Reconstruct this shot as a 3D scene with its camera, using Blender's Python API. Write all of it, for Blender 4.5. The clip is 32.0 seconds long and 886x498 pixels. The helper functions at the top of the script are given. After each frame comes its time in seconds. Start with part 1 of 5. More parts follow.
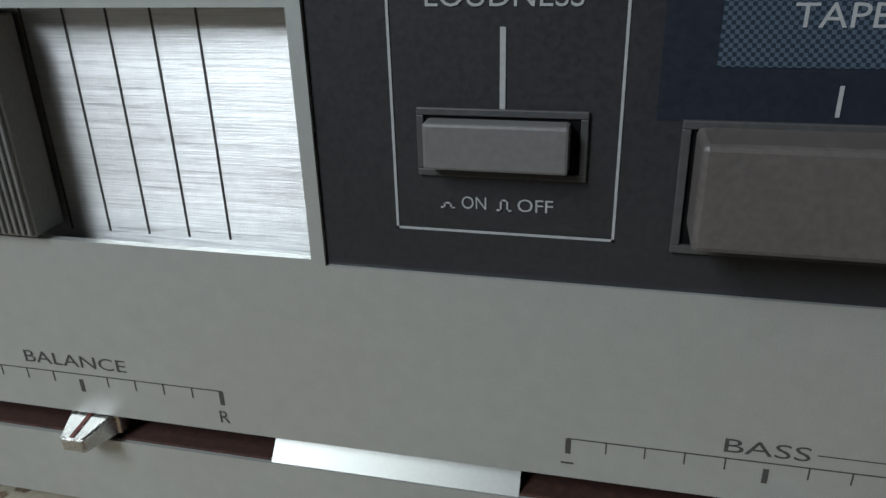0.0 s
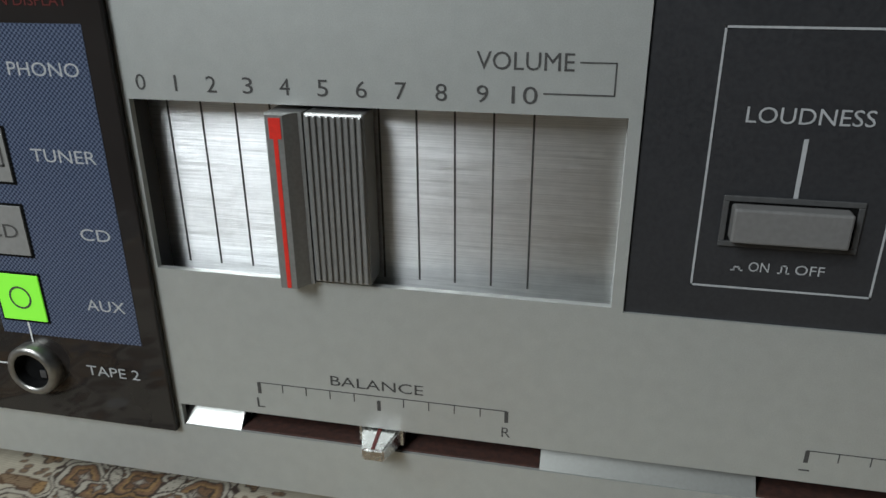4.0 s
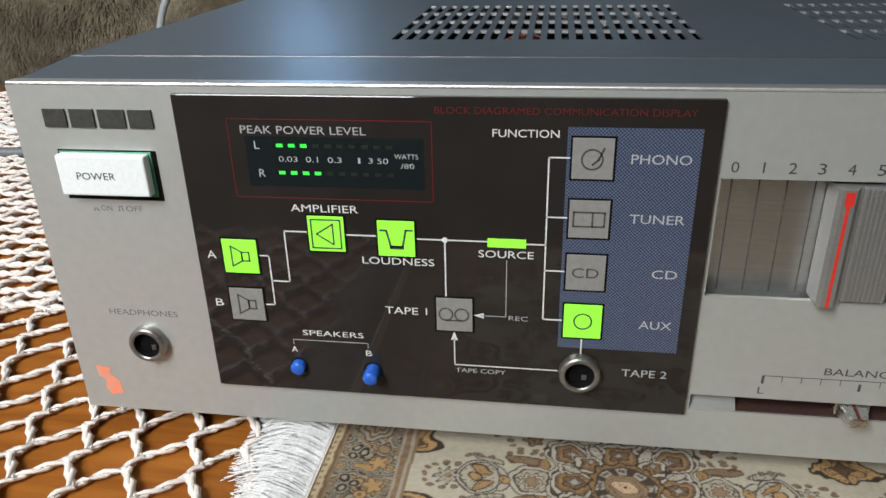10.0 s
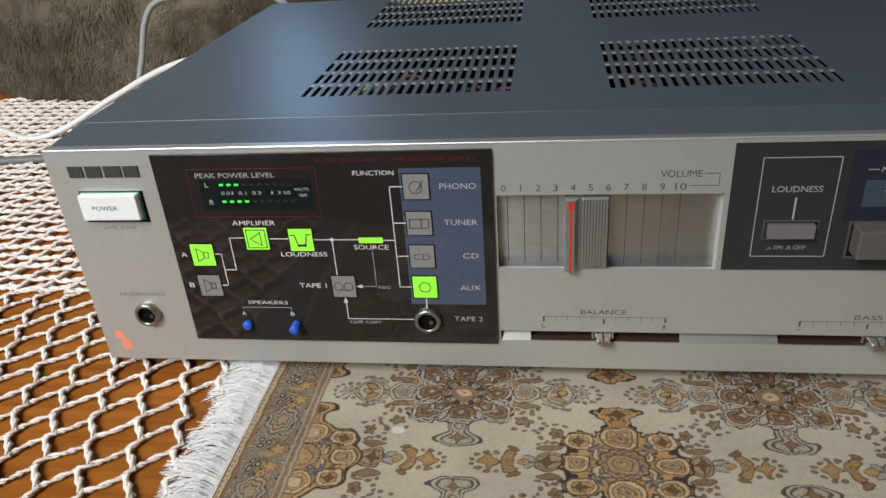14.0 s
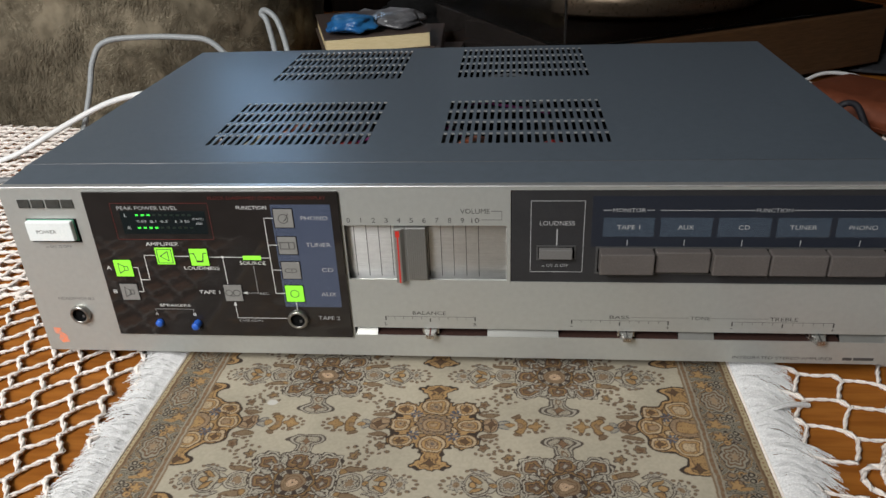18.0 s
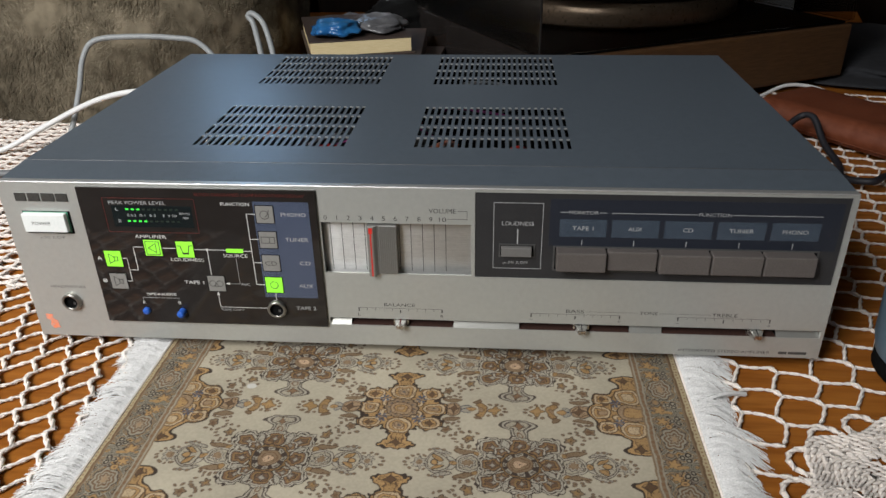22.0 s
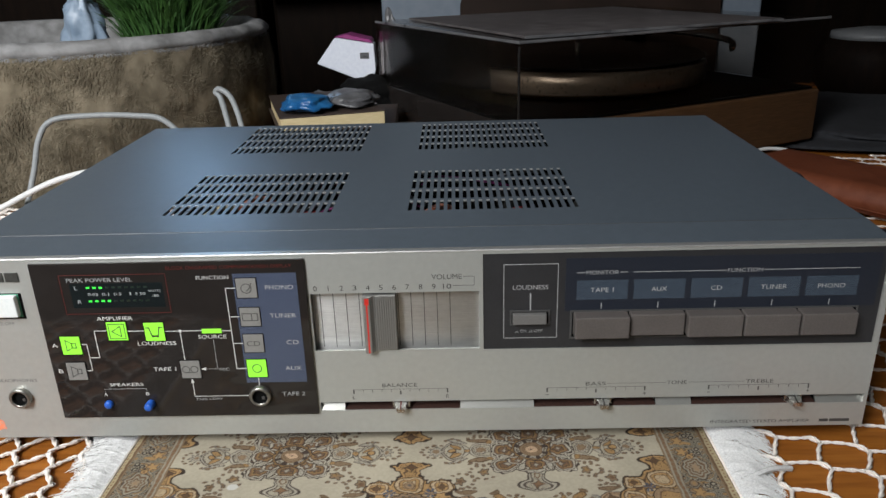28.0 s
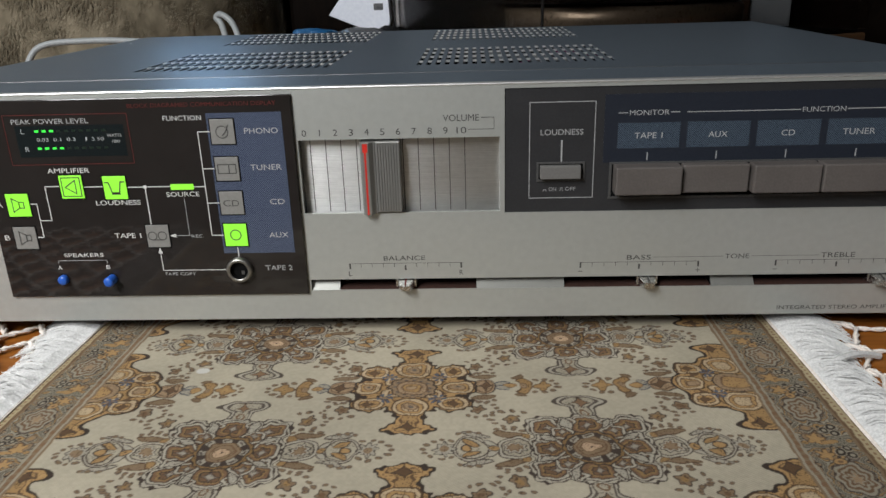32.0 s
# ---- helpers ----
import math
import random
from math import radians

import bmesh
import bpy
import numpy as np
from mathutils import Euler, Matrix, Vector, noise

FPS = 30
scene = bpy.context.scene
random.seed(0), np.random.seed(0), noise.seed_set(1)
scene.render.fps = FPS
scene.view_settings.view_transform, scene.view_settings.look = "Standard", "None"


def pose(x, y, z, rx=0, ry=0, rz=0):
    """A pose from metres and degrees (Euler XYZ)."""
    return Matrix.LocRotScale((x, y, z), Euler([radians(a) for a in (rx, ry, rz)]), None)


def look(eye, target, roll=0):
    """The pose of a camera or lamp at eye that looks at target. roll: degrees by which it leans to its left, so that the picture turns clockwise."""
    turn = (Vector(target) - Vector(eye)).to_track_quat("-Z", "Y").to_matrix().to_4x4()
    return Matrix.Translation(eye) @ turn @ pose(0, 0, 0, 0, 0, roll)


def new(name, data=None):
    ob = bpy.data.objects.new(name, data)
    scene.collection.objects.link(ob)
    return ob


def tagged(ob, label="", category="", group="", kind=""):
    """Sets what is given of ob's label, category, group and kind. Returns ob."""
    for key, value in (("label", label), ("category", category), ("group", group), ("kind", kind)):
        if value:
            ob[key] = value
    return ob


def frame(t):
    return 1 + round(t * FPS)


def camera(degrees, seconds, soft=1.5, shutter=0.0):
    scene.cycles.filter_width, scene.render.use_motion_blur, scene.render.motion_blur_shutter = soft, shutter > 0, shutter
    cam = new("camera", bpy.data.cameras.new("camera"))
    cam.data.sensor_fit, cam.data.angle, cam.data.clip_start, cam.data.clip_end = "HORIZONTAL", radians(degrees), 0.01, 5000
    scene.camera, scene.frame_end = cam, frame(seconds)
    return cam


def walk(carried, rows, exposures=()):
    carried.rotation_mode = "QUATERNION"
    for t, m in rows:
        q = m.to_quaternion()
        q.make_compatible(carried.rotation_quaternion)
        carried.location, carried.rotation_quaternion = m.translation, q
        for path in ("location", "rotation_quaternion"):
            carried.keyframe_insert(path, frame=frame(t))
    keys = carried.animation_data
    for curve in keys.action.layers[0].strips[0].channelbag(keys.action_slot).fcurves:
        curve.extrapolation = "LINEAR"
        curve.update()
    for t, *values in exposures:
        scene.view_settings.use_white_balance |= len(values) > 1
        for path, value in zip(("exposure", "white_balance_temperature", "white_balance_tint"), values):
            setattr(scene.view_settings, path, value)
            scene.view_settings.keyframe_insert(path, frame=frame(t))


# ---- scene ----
cam = camera(61.84, 32.0)
PATH = [
    (0, (0.06579, -0.07598, 0.09168), (-0.02116, 0.27930, -0.07023), -1.59),
    (0.5, (0.06239, -0.07655, 0.09639), (-0.02287, 0.27864, -0.06660), -1.81),
    (1, (0.05932, -0.07781, 0.09848), (-0.03022, 0.27745, -0.06207), -1.94),
    (1.5, (0.05433, -0.08094, 0.10244), (-0.03630, 0.27355, -0.05920), -1.91),
    (2, (0.05097, -0.08691, 0.10399), (-0.04213, 0.26718, -0.05712), -1.68),
    (2.5, (0.04543, -0.09293, 0.10413), (-0.04895, 0.26208, -0.05417), -1.65),
    (4.5, (0.01973, -0.10735, 0.10908), (-0.05216, 0.25374, -0.04726), -0.21),
    (5, (0.01188, -0.11141, 0.11195), (-0.05660, 0.24913, -0.04718), -0.37),
    (5.5, (0.00201, -0.11699, 0.11622), (-0.05804, 0.24219, -0.04926), -0.14),
    (6, (-0.00530, -0.12029, 0.11630), (-0.06826, 0.23932, -0.04716), -0.28),
    (6.5, (-0.01468, -0.12426, 0.11905), (-0.07167, 0.23459, -0.04822), -0.56),
    (7, (-0.02415, -0.12875, 0.12131), (-0.08188, 0.22934, -0.04733), -0.59),
    (7.5, (-0.03589, -0.13469, 0.12444), (-0.09115, 0.22201, -0.04794), -0.60),
    (8, (-0.05042, -0.13752, 0.12709), (-0.10787, 0.21805, -0.04690), -0.79),
    (8.5, (-0.05934, -0.14238, 0.12805), (-0.11942, 0.21294, -0.04555), -0.75),
    (9, (-0.06607, -0.14832, 0.13129), (-0.12708, 0.20905, -0.03773), -0.52),
    (9.5, (-0.07379, -0.15461, 0.13466), (-0.13174, 0.20347, -0.03393), -0.88),
    (10, (-0.08417, -0.16182, 0.13898), (-0.13931, 0.19764, -0.02761), -1.39),
    (10.5, (-0.08808, -0.16810, 0.14236), (-0.14056, 0.19107, -0.02570), -1.73),
    (11, (-0.08418, -0.17642, 0.14606), (-0.13401, 0.18114, -0.02619), -2.18),
    (11.5, (-0.07623, -0.18706, 0.15316), (-0.12599, 0.16908, -0.02202), -3.09),
    (12, (-0.06879, -0.19806, 0.15969), (-0.11893, 0.15548, -0.02057), -3.70),
    (12.5, (-0.05768, -0.20943, 0.17009), (-0.10998, 0.14164, -0.01432), -3.90),
    (13, (-0.04740, -0.22475, 0.18473), (-0.10172, 0.12385, -0.00377), -4.16),
    (13.5, (-0.03693, -0.23166, 0.18895), (-0.09330, 0.11586, -0.00093), -4.13),
    (14, (-0.02856, -0.23788, 0.19190), (-0.08461, 0.10992, 0.00245), -4.34),
    (14.5, (-0.01915, -0.24379, 0.19637), (-0.07417, 0.10509, 0.00861), -4.54),
    (15, (-0.01059, -0.25119, 0.20203), (-0.06360, 0.09964, 0.01735), -4.35),
    (15.5, (-0.00149, -0.25940, 0.20809), (-0.05256, 0.09312, 0.02608), -4.24),
    (17.5, (0.02683, -0.30005, 0.22777), (-0.01446, 0.05293, 0.04420), -3.18),
    (18, (0.03337, -0.31044, 0.23398), (-0.00406, 0.04238, 0.04926), -2.51),
    (18.5, (0.03748, -0.31751, 0.23827), (0.00216, 0.03584, 0.05416), -2.29),
    (19, (0.04144, -0.32189, 0.24181), (0.00888, 0.03207, 0.05837), -2.50),
    (19.5, (0.04476, -0.32704, 0.24304), (0.01360, 0.02770, 0.06088), -2.58),
    (20, (0.04670, -0.33118, 0.24460), (0.01701, 0.02377, 0.06258), -2.02),
    (20.5, (0.04520, -0.33188, 0.24505), (0.01632, 0.02270, 0.06219), -1.48),
    (21, (0.04382, -0.33128, 0.24510), (0.01574, 0.02245, 0.06047), -0.98),
    (21.5, (0.04398, -0.33473, 0.24621), (0.01549, 0.01894, 0.06155), -0.82),
    (22, (0.04380, -0.33542, 0.24568), (0.01458, 0.01790, 0.06046), -0.94),
    (22.5, (0.04417, -0.33694, 0.24639), (0.01345, 0.01608, 0.06083), -1.08),
    (23, (0.04229, -0.33615, 0.24736), (0.01047, 0.01628, 0.06087), -0.69),
    (23.5, (0.04074, -0.33686, 0.24842), (0.00844, 0.01551, 0.06190), -0.42),
    (24, (0.04141, -0.33812, 0.24796), (0.00815, 0.01445, 0.06199), -0.44),
    (24.5, (0.04194, -0.33806, 0.24683), (0.00760, 0.01445, 0.06093), -0.52),
    (26.5, (0.02672, -0.32986, 0.24631), (-0.00028, 0.02335, 0.06055), -1.68),
    (27, (0.02467, -0.32521, 0.24397), (0.00725, 0.03244, 0.06568), -1.42),
    (27.5, (0.02554, -0.31590, 0.23611), (0.01386, 0.04875, 0.07212), -1.65),
    (28, (0.02182, -0.30597, 0.22288), (0.01322, 0.06702, 0.07863), -1.66),
    (28.5, (0.02082, -0.29955, 0.20805), (0.01208, 0.07858, 0.07789), -1.49),
    (29, (0.02026, -0.29416, 0.18982), (0.00829, 0.08755, 0.07086), -1.67),
    (29.5, (0.01713, -0.28873, 0.17673), (0.00191, 0.09482, 0.06423), -2.31),
    (30, (0.01643, -0.28779, 0.16725), (-0.00375, 0.09703, 0.05997), -2.71),
    (30.5, (0.01973, -0.28538, 0.15385), (-0.00217, 0.09942, 0.04686), -2.92),
    (31, (0.02232, -0.28284, 0.14694), (0.00109, 0.09727, 0.02419), -3.33),
    (31.5, (0.02119, -0.28029, 0.14336), (0.00282, 0.09732, 0.01272), -3.13),
    (32, (0.02104, -0.27753, 0.13972), (0.00315, 0.09806, 0.00330), -1.72),
]
walk(cam, [(t, look(eye, target, roll)) for t, eye, target, roll in PATH],
     exposures=[(0.0, -0.48, 5700, 6), (2.5, -0.42, 5800, 6), (5.0, -0.32, 5900, 7), (7.0, -0.05, 6050, 8), (9.0, 0.08, 6150, 10), (13.0, -0.10, 6350, 12), (20.0, -0.02, 6400, 12), (26.0, 0.0, 6400, 12), (29.0, 0.10, 6200, 11), (32.0, -0.10, 6300, 11)])

# ---- light ----
world = bpy.data.worlds.new("sky")
scene.world = world
world.use_nodes = True
wn = world.node_tree.nodes
wsky = wn.new("ShaderNodeTexSky")
wsky.sky_type, wsky.sun_disc = "NISHITA", False
wsky.sun_elevation, wsky.sun_rotation = radians(35), radians(200)
world.node_tree.links.new(wsky.outputs[0], wn["Background"].inputs[0])
wn["Background"].inputs[1].default_value = 0.06


def area(name, eye, target, sx, sy, watts, colour):
    d = bpy.data.lights.new(name, "AREA")
    d.shape, d.size, d.size_y, d.energy, d.color = "RECTANGLE", sx, sy, watts, colour
    ob = new(name, d)
    ob.matrix_world = look(eye, target)
    return ob


# daylight in the two window openings of the room
area("window_light_front", (-0.69, -0.94, 0.95), (-1.30, 0.0, 0.10), 0.62, 0.70, 39, (0.99, 0.995, 0.965))
area("window_light_back", (-0.93, 2.36, 0.92), (-0.3, 0.2, 0.0), 0.22, 0.80, 2.0, (0.42, 0.68, 1.0))

# ---- materials ----
MATS = {}


def mat(name, col, col2=None, scale=400.0, rough=0.5, rough2=None, metal=0.0, bump=0.0, bump_scale=None, stretch=(1, 1, 1), spec=0.5, emit=None, watts=0.0, detail=4.0, blotch=0.0, coat=0.0, mix=(0.35, 0.65)):
    """A principled material: two colours mixed by fine noise, a slow blotch over them, noise in roughness and relief."""
    m = bpy.data.materials.new(name)
    m.use_nodes = True
    n, l = m.node_tree.nodes, m.node_tree.links
    b = n["Principled BSDF"]
    b.inputs["Roughness"].default_value = rough
    b.inputs["Metallic"].default_value = metal
    b.inputs["Specular IOR Level"].default_value = spec
    b.inputs["Base Color"].default_value = (*col, 1)
    b.inputs["Coat Weight"].default_value = coat
    b.inputs["Coat Roughness"].default_value = 0.05
    tc = n.new("ShaderNodeTexCoord")
    mp = n.new("ShaderNodeMapping")
    mp.inputs["Scale"].default_value = stretch
    l.new(tc.outputs["Object"], mp.inputs["Vector"])
    tex = n.new("ShaderNodeTexNoise")
    tex.inputs["Scale"].default_value, tex.inputs["Detail"].default_value = scale, detail
    l.new(mp.outputs[0], tex.inputs["Vector"])
    if col2:
        ramp = n.new("ShaderNodeValToRGB")
        ramp.color_ramp.elements[0].position, ramp.color_ramp.elements[1].position = mix
        ramp.color_ramp.elements[0].color, ramp.color_ramp.elements[1].color = (*col, 1), (*col2, 1)
        l.new(tex.outputs[0], ramp.inputs[0])
        out = ramp.outputs[0]
        if blotch:
            slow = n.new("ShaderNodeTexNoise")
            slow.inputs["Scale"].default_value = scale * 0.07
            l.new(tc.outputs["Object"], slow.inputs["Vector"])
            mul = n.new("ShaderNodeMapRange")
            mul.inputs[1].default_value, mul.inputs[2].default_value = 0.3, 0.7
            mul.inputs[3].default_value, mul.inputs[4].default_value = 1 - blotch, 1 + blotch
            l.new(slow.outputs[0], mul.inputs[0])
            hsv = n.new("ShaderNodeHueSaturation")
            l.new(mul.outputs[0], hsv.inputs["Value"])
            l.new(out, hsv.inputs["Color"])
            out = hsv.outputs[0]
        l.new(out, b.inputs["Base Color"])
    if rough2 is not None:
        rr = n.new("ShaderNodeMapRange")
        rr.inputs[1].default_value, rr.inputs[2].default_value = 0.3, 0.7
        rr.inputs[3].default_value, rr.inputs[4].default_value = rough, rough2
        l.new(tex.outputs[0], rr.inputs[0])
        l.new(rr.outputs[0], b.inputs["Roughness"])
    if bump:
        t2 = tex
        if bump_scale:
            t2 = n.new("ShaderNodeTexNoise")
            t2.inputs["Scale"].default_value, t2.inputs["Detail"].default_value = bump_scale, detail
            l.new(mp.outputs[0], t2.inputs["Vector"])
        bp = n.new("ShaderNodeBump")
        bp.inputs["Strength"].default_value, bp.inputs["Distance"].default_value = bump, 0.0004
        l.new(t2.outputs[0], bp.inputs["Height"])
        l.new(bp.outputs[0], b.inputs["Normal"])
    if emit:
        b.inputs["Emission Color"].default_value = (*emit, 1)
        b.inputs["Emission Strength"].default_value = watts
    MATS[name] = m
    return m


def dotted(name, dark, light, size):
    """Small printed dots in staggered rows on a dark ground."""
    m = mat(name, dark, rough=0.25)
    n, l = m.node_tree.nodes, m.node_tree.links
    tc = n["Texture Coordinate"]
    mp = n.new("ShaderNodeMapping")
    mp.inputs["Rotation"].default_value = (0, 0, 0)
    ch = n.new("ShaderNodeTexChecker")
    ch.inputs["Scale"].default_value = 1.0 / size
    ch.inputs["Color1"].default_value, ch.inputs["Color2"].default_value = (*dark, 1), (*light, 1)
    off = n.new("ShaderNodeVectorMath")
    off.inputs[1].default_value = (0.0, 0.31 * size, 0.0)
    l.new(tc.outputs["Object"], mp.inputs["Vector"])
    l.new(mp.outputs[0], off.inputs[0])
    l.new(off.outputs[0], ch.inputs["Vector"])
    l.new(ch.outputs[0], n["Principled BSDF"].inputs["Base Color"])
    return m


SILVER = mat("satin_silver_panel", (0.515, 0.525, 0.495), (0.575, 0.585, 0.555), 5200, 0.37, 0.45, 0.55, 0.04, blotch=0.03)
EDGE = mat("polished_edge", (0.75, 0.75, 0.74), (0.82, 0.82, 0.81), 900, 0.34, 0.42, 0.8)
GROOVE = mat("pale_groove_metal", (0.33, 0.33, 0.305), (0.35, 0.35, 0.325), 1600, 0.38, 0.42, 0.6)
BRUSHED = mat("brushed_aluminium", (0.76, 0.76, 0.75), (0.92, 0.92, 0.91), 8500, 0.31, 0.42, 1.0, 0.16, stretch=(0.012, 1, 1), blotch=0.03)
_b = BRUSHED.node_tree.nodes["Principled BSDF"]
_b.inputs["Anisotropic"].default_value = 0.9
_t = BRUSHED.node_tree.nodes.new("ShaderNodeCombineXYZ")
_t.inputs[2].default_value = 1.0
BRUSHED.node_tree.links.new(_t.outputs[0], _b.inputs["Tangent"])
COVER = mat("blue_grey_metal_paint", (0.114, 0.140, 0.168), (0.128, 0.156, 0.186), 3200, 0.31, 0.37, 0.25, 0.10, blotch=0.05)
GLASS = mat("black_display_glass", (0.019, 0.016, 0.0145), (0.023, 0.0195, 0.018), 60, 0.035, 0.06, 0.0, spec=0.45)
DARK = mat("dark_grey_plastic", (0.026, 0.026, 0.028), (0.032, 0.032, 0.034), 1500, 0.36, 0.46, bump=0.06, blotch=0.06)
NAVY = mat("dark_blue_grey_print", (0.016, 0.020, 0.030), (0.020, 0.024, 0.035), 1500, 0.36, 0.44)
BEZEL = mat("bezel_grey_plastic", (0.062, 0.061, 0.060), (0.075, 0.074, 0.072), 900, 0.4, 0.5)
BUTTON = mat("taupe_button_plastic", (0.105, 0.092, 0.085), (0.125, 0.110, 0.102), 1200, 0.38, 0.5, bump=0.05, blotch=0.06)
SMALLBUTTON = mat("grey_button_plastic", (0.15, 0.145, 0.138), (0.17, 0.165, 0.158), 1200, 0.4, 0.5, bump=0.05)
BLACK = mat("matt_black", (0.004, 0.004, 0.004), (0.007, 0.007, 0.007), 500, 0.8, spec=0.08)
SLOT = mat("slot_brown_felt", (0.055, 0.020, 0.012), (0.030, 0.012, 0.008), 900, 0.8)
PRINTW = mat("white_print", (0.66, 0.66, 0.64), (0.72, 0.72, 0.70), 1500, 0.5)
PRINTG = mat("pale_grey_print", (0.36, 0.37, 0.37), (0.42, 0.42, 0.42), 1500, 0.5)
PRINTD = mat("dark_grey_print", (0.055, 0.053, 0.05), (0.075, 0.072, 0.068), 1500, 0.5)
PRINTM = mat("mid_grey_print", (0.15, 0.145, 0.14), (0.19, 0.185, 0.18), 1500, 0.5)
# green glow of the power button's edge, given as plain colour
GREENGLOW = mat("painted_green_glow", (0.05, 0.26, 0.16), (0.08, 0.32, 0.20), 900, 0.3)
PRINTR = mat("dim_red_print", (0.115, 0.012, 0.008), (0.09, 0.010, 0.007), 1500, 0.4)
RED = mat("red_paint", (0.72, 0.035, 0.02), (0.62, 0.03, 0.02), 900, 0.35)
LOGO = mat("logo_metal", (0.10, 0.10, 0.095), (0.13, 0.13, 0.12), 900, 0.3, metal=0.6)
LIT = mat("lit_green_tile", (0.25, 0.7, 0.05), emit=(0.26, 0.88, 0.03), watts=0.52, rough=0.4)
LED = mat("lit_green_led", (0.05, 0.5, 0.05), emit=(0.05, 0.85, 0.06), watts=0.9, rough=0.4)
LEDOFF = mat("unlit_led", (0.012, 0.022, 0.014), (0.016, 0.028, 0.018), 900, 0.3)
TILE = mat("unlit_grey_tile", (0.23, 0.225, 0.21), (0.26, 0.255, 0.24), 900, 0.35)
DISPLAYWIN = mat("meter_window", (0.008, 0.012, 0.013), (0.010, 0.014, 0.015), 900, 0.08)
DOTS = dotted("blue_dot_print", (0.030, 0.041, 0.076), (0.108, 0.130, 0.192), 0.00042)
DOTS2 = dotted("blue_label_print", (0.026, 0.037, 0.053), (0.082, 0.107, 0.142), 0.00042)
CHROME = mat("nickel_ring", (0.62, 0.61, 0.59), (0.70, 0.69, 0.67), 900, 0.22, 0.3, 1.0)
NICKEL = mat("dull_nickel", (0.30, 0.29, 0.265), (0.36, 0.35, 0.32), 900, 0.30, 0.42, 0.9)
KNOB = mat("satin_metal_knob", (0.30, 0.295, 0.28), (0.34, 0.335, 0.32), 1600, 0.32, 0.42, 0.6)
BLUE = mat("blue_button_plastic", (0.02, 0.10, 0.48), (0.03, 0.13, 0.55), 900, 0.35)
POWER = mat("white_power_button", (0.78, 0.82, 0.80), (0.84, 0.87, 0.85), 900, 0.3)
ORANGE = mat("orange_sticker_paper", (0.85, 0.25, 0.12), (0.65, 0.30, 0.22), 500, 0.7, mix=(0.45, 0.55))
INNER = mat("circuit_parts", (0.06, 0.058, 0.05), (0.20, 0.185, 0.16), 90, 0.5, mix=(0.5, 0.75))
STEEL = mat("plain_steel", (0.16, 0.16, 0.165), (0.2, 0.2, 0.205), 700, 0.4, metal=0.8)
WOOD = mat("varnished_brown_wood", (0.36, 0.130, 0.022), (0.25, 0.082, 0.013), 26, 0.40, 0.52, bump=0.04, stretch=(1, 9, 1), spec=0.06, detail=8, blotch=0.12)
COTTON = mat("cream_cotton_cord", (0.78, 0.70, 0.63), (0.90, 0.84, 0.78), 900, 0.85, bump=0.5, spec=0.2, blotch=0.08)
FRINGE = mat("white_fringe_thread", (0.58, 0.575, 0.565), (0.76, 0.755, 0.74), 1200, 0.8, spec=0.2)
FUR = mat("grey_brown_plush", (0.105, 0.088, 0.061), (0.190, 0.160, 0.113), 70, 0.95, bump=0.5, bump_scale=330, stretch=(1, 1, 0.75), spec=0.1, blotch=0.45, detail=7)
FURRIM = mat("pale_grey_plush", (0.17, 0.168, 0.165), (0.28, 0.278, 0.276), 60, 0.95, bump=1.0, bump_scale=300, spec=0.1, blotch=0.15, detail=7)
SOIL = mat("dark_soil", (0.02, 0.014, 0.010), (0.04, 0.03, 0.02), 90, 0.95, bump=1.0)
GRASS = mat("grass_blade", (0.022, 0.070, 0.014), (0.045, 0.11, 0.022), 30, 0.5)
WHITECABLE = mat("white_cable_sheath", (0.72, 0.72, 0.71), (0.78, 0.78, 0.77), 600, 0.45)
GREYCABLE = mat("grey_cable_sheath", (0.25, 0.265, 0.27), (0.30, 0.315, 0.32), 600, 0.5)
DARKCABLE = mat("dark_grey_cable_sheath", (0.12, 0.125, 0.13), (0.16, 0.165, 0.17), 600, 0.5)
LEATHER = mat("brown_leather", (0.165, 0.045, 0.020), (0.20, 0.058, 0.026), 160, 0.42, 0.55, bump=0.3, bump_scale=1400, blotch=0.15)
STRAP = mat("black_strap_cord", (0.010, 0.010, 0.014), (0.018, 0.018, 0.024), 700, 0.6, bump=0.3)
PLINTH = mat("oak_plinth_veneer", (0.075, 0.036, 0.013), (0.050, 0.023, 0.008), 30, 0.5, 0.6, stretch=(2, 2, 26), detail=7, blotch=0.1)
PLATTER = mat("turned_platter_metal", (0.17, 0.145, 0.115), (0.215, 0.185, 0.15), 300, 0.26, 0.36, 0.6)
VINYL = mat("black_vinyl", (0.012, 0.011, 0.011), (0.016, 0.015, 0.015), 500, 0.25)
PAGES = mat("book_page_edges", (0.62, 0.50, 0.27), (0.72, 0.60, 0.36), 2600, 0.8, stretch=(0.05, 0.05, 1), bump=0.4)
BOOKCOVER = mat("dark_book_cover", (0.05, 0.035, 0.03), (0.07, 0.05, 0.04), 200, 0.5)
BLUEBAG = mat("blue_plastic_wrap", (0.012, 0.09, 0.27), (0.03, 0.17, 0.38), 30, 0.22, 0.4, bump=0.6, bump_scale=60)
CLEARBAG = mat("cloudy_plastic_wrap", (0.09, 0.09, 0.095), (0.17, 0.17, 0.175), 40, 0.25, 0.4, bump=0.6, bump_scale=60)
WHITEBOX = mat("white_carton", (0.70, 0.73, 0.82), (0.76, 0.79, 0.87), 200, 0.5)
PINK = mat("magenta_carton_print", (0.26, 0.03, 0.16), (0.30, 0.04, 0.19), 200, 0.5)
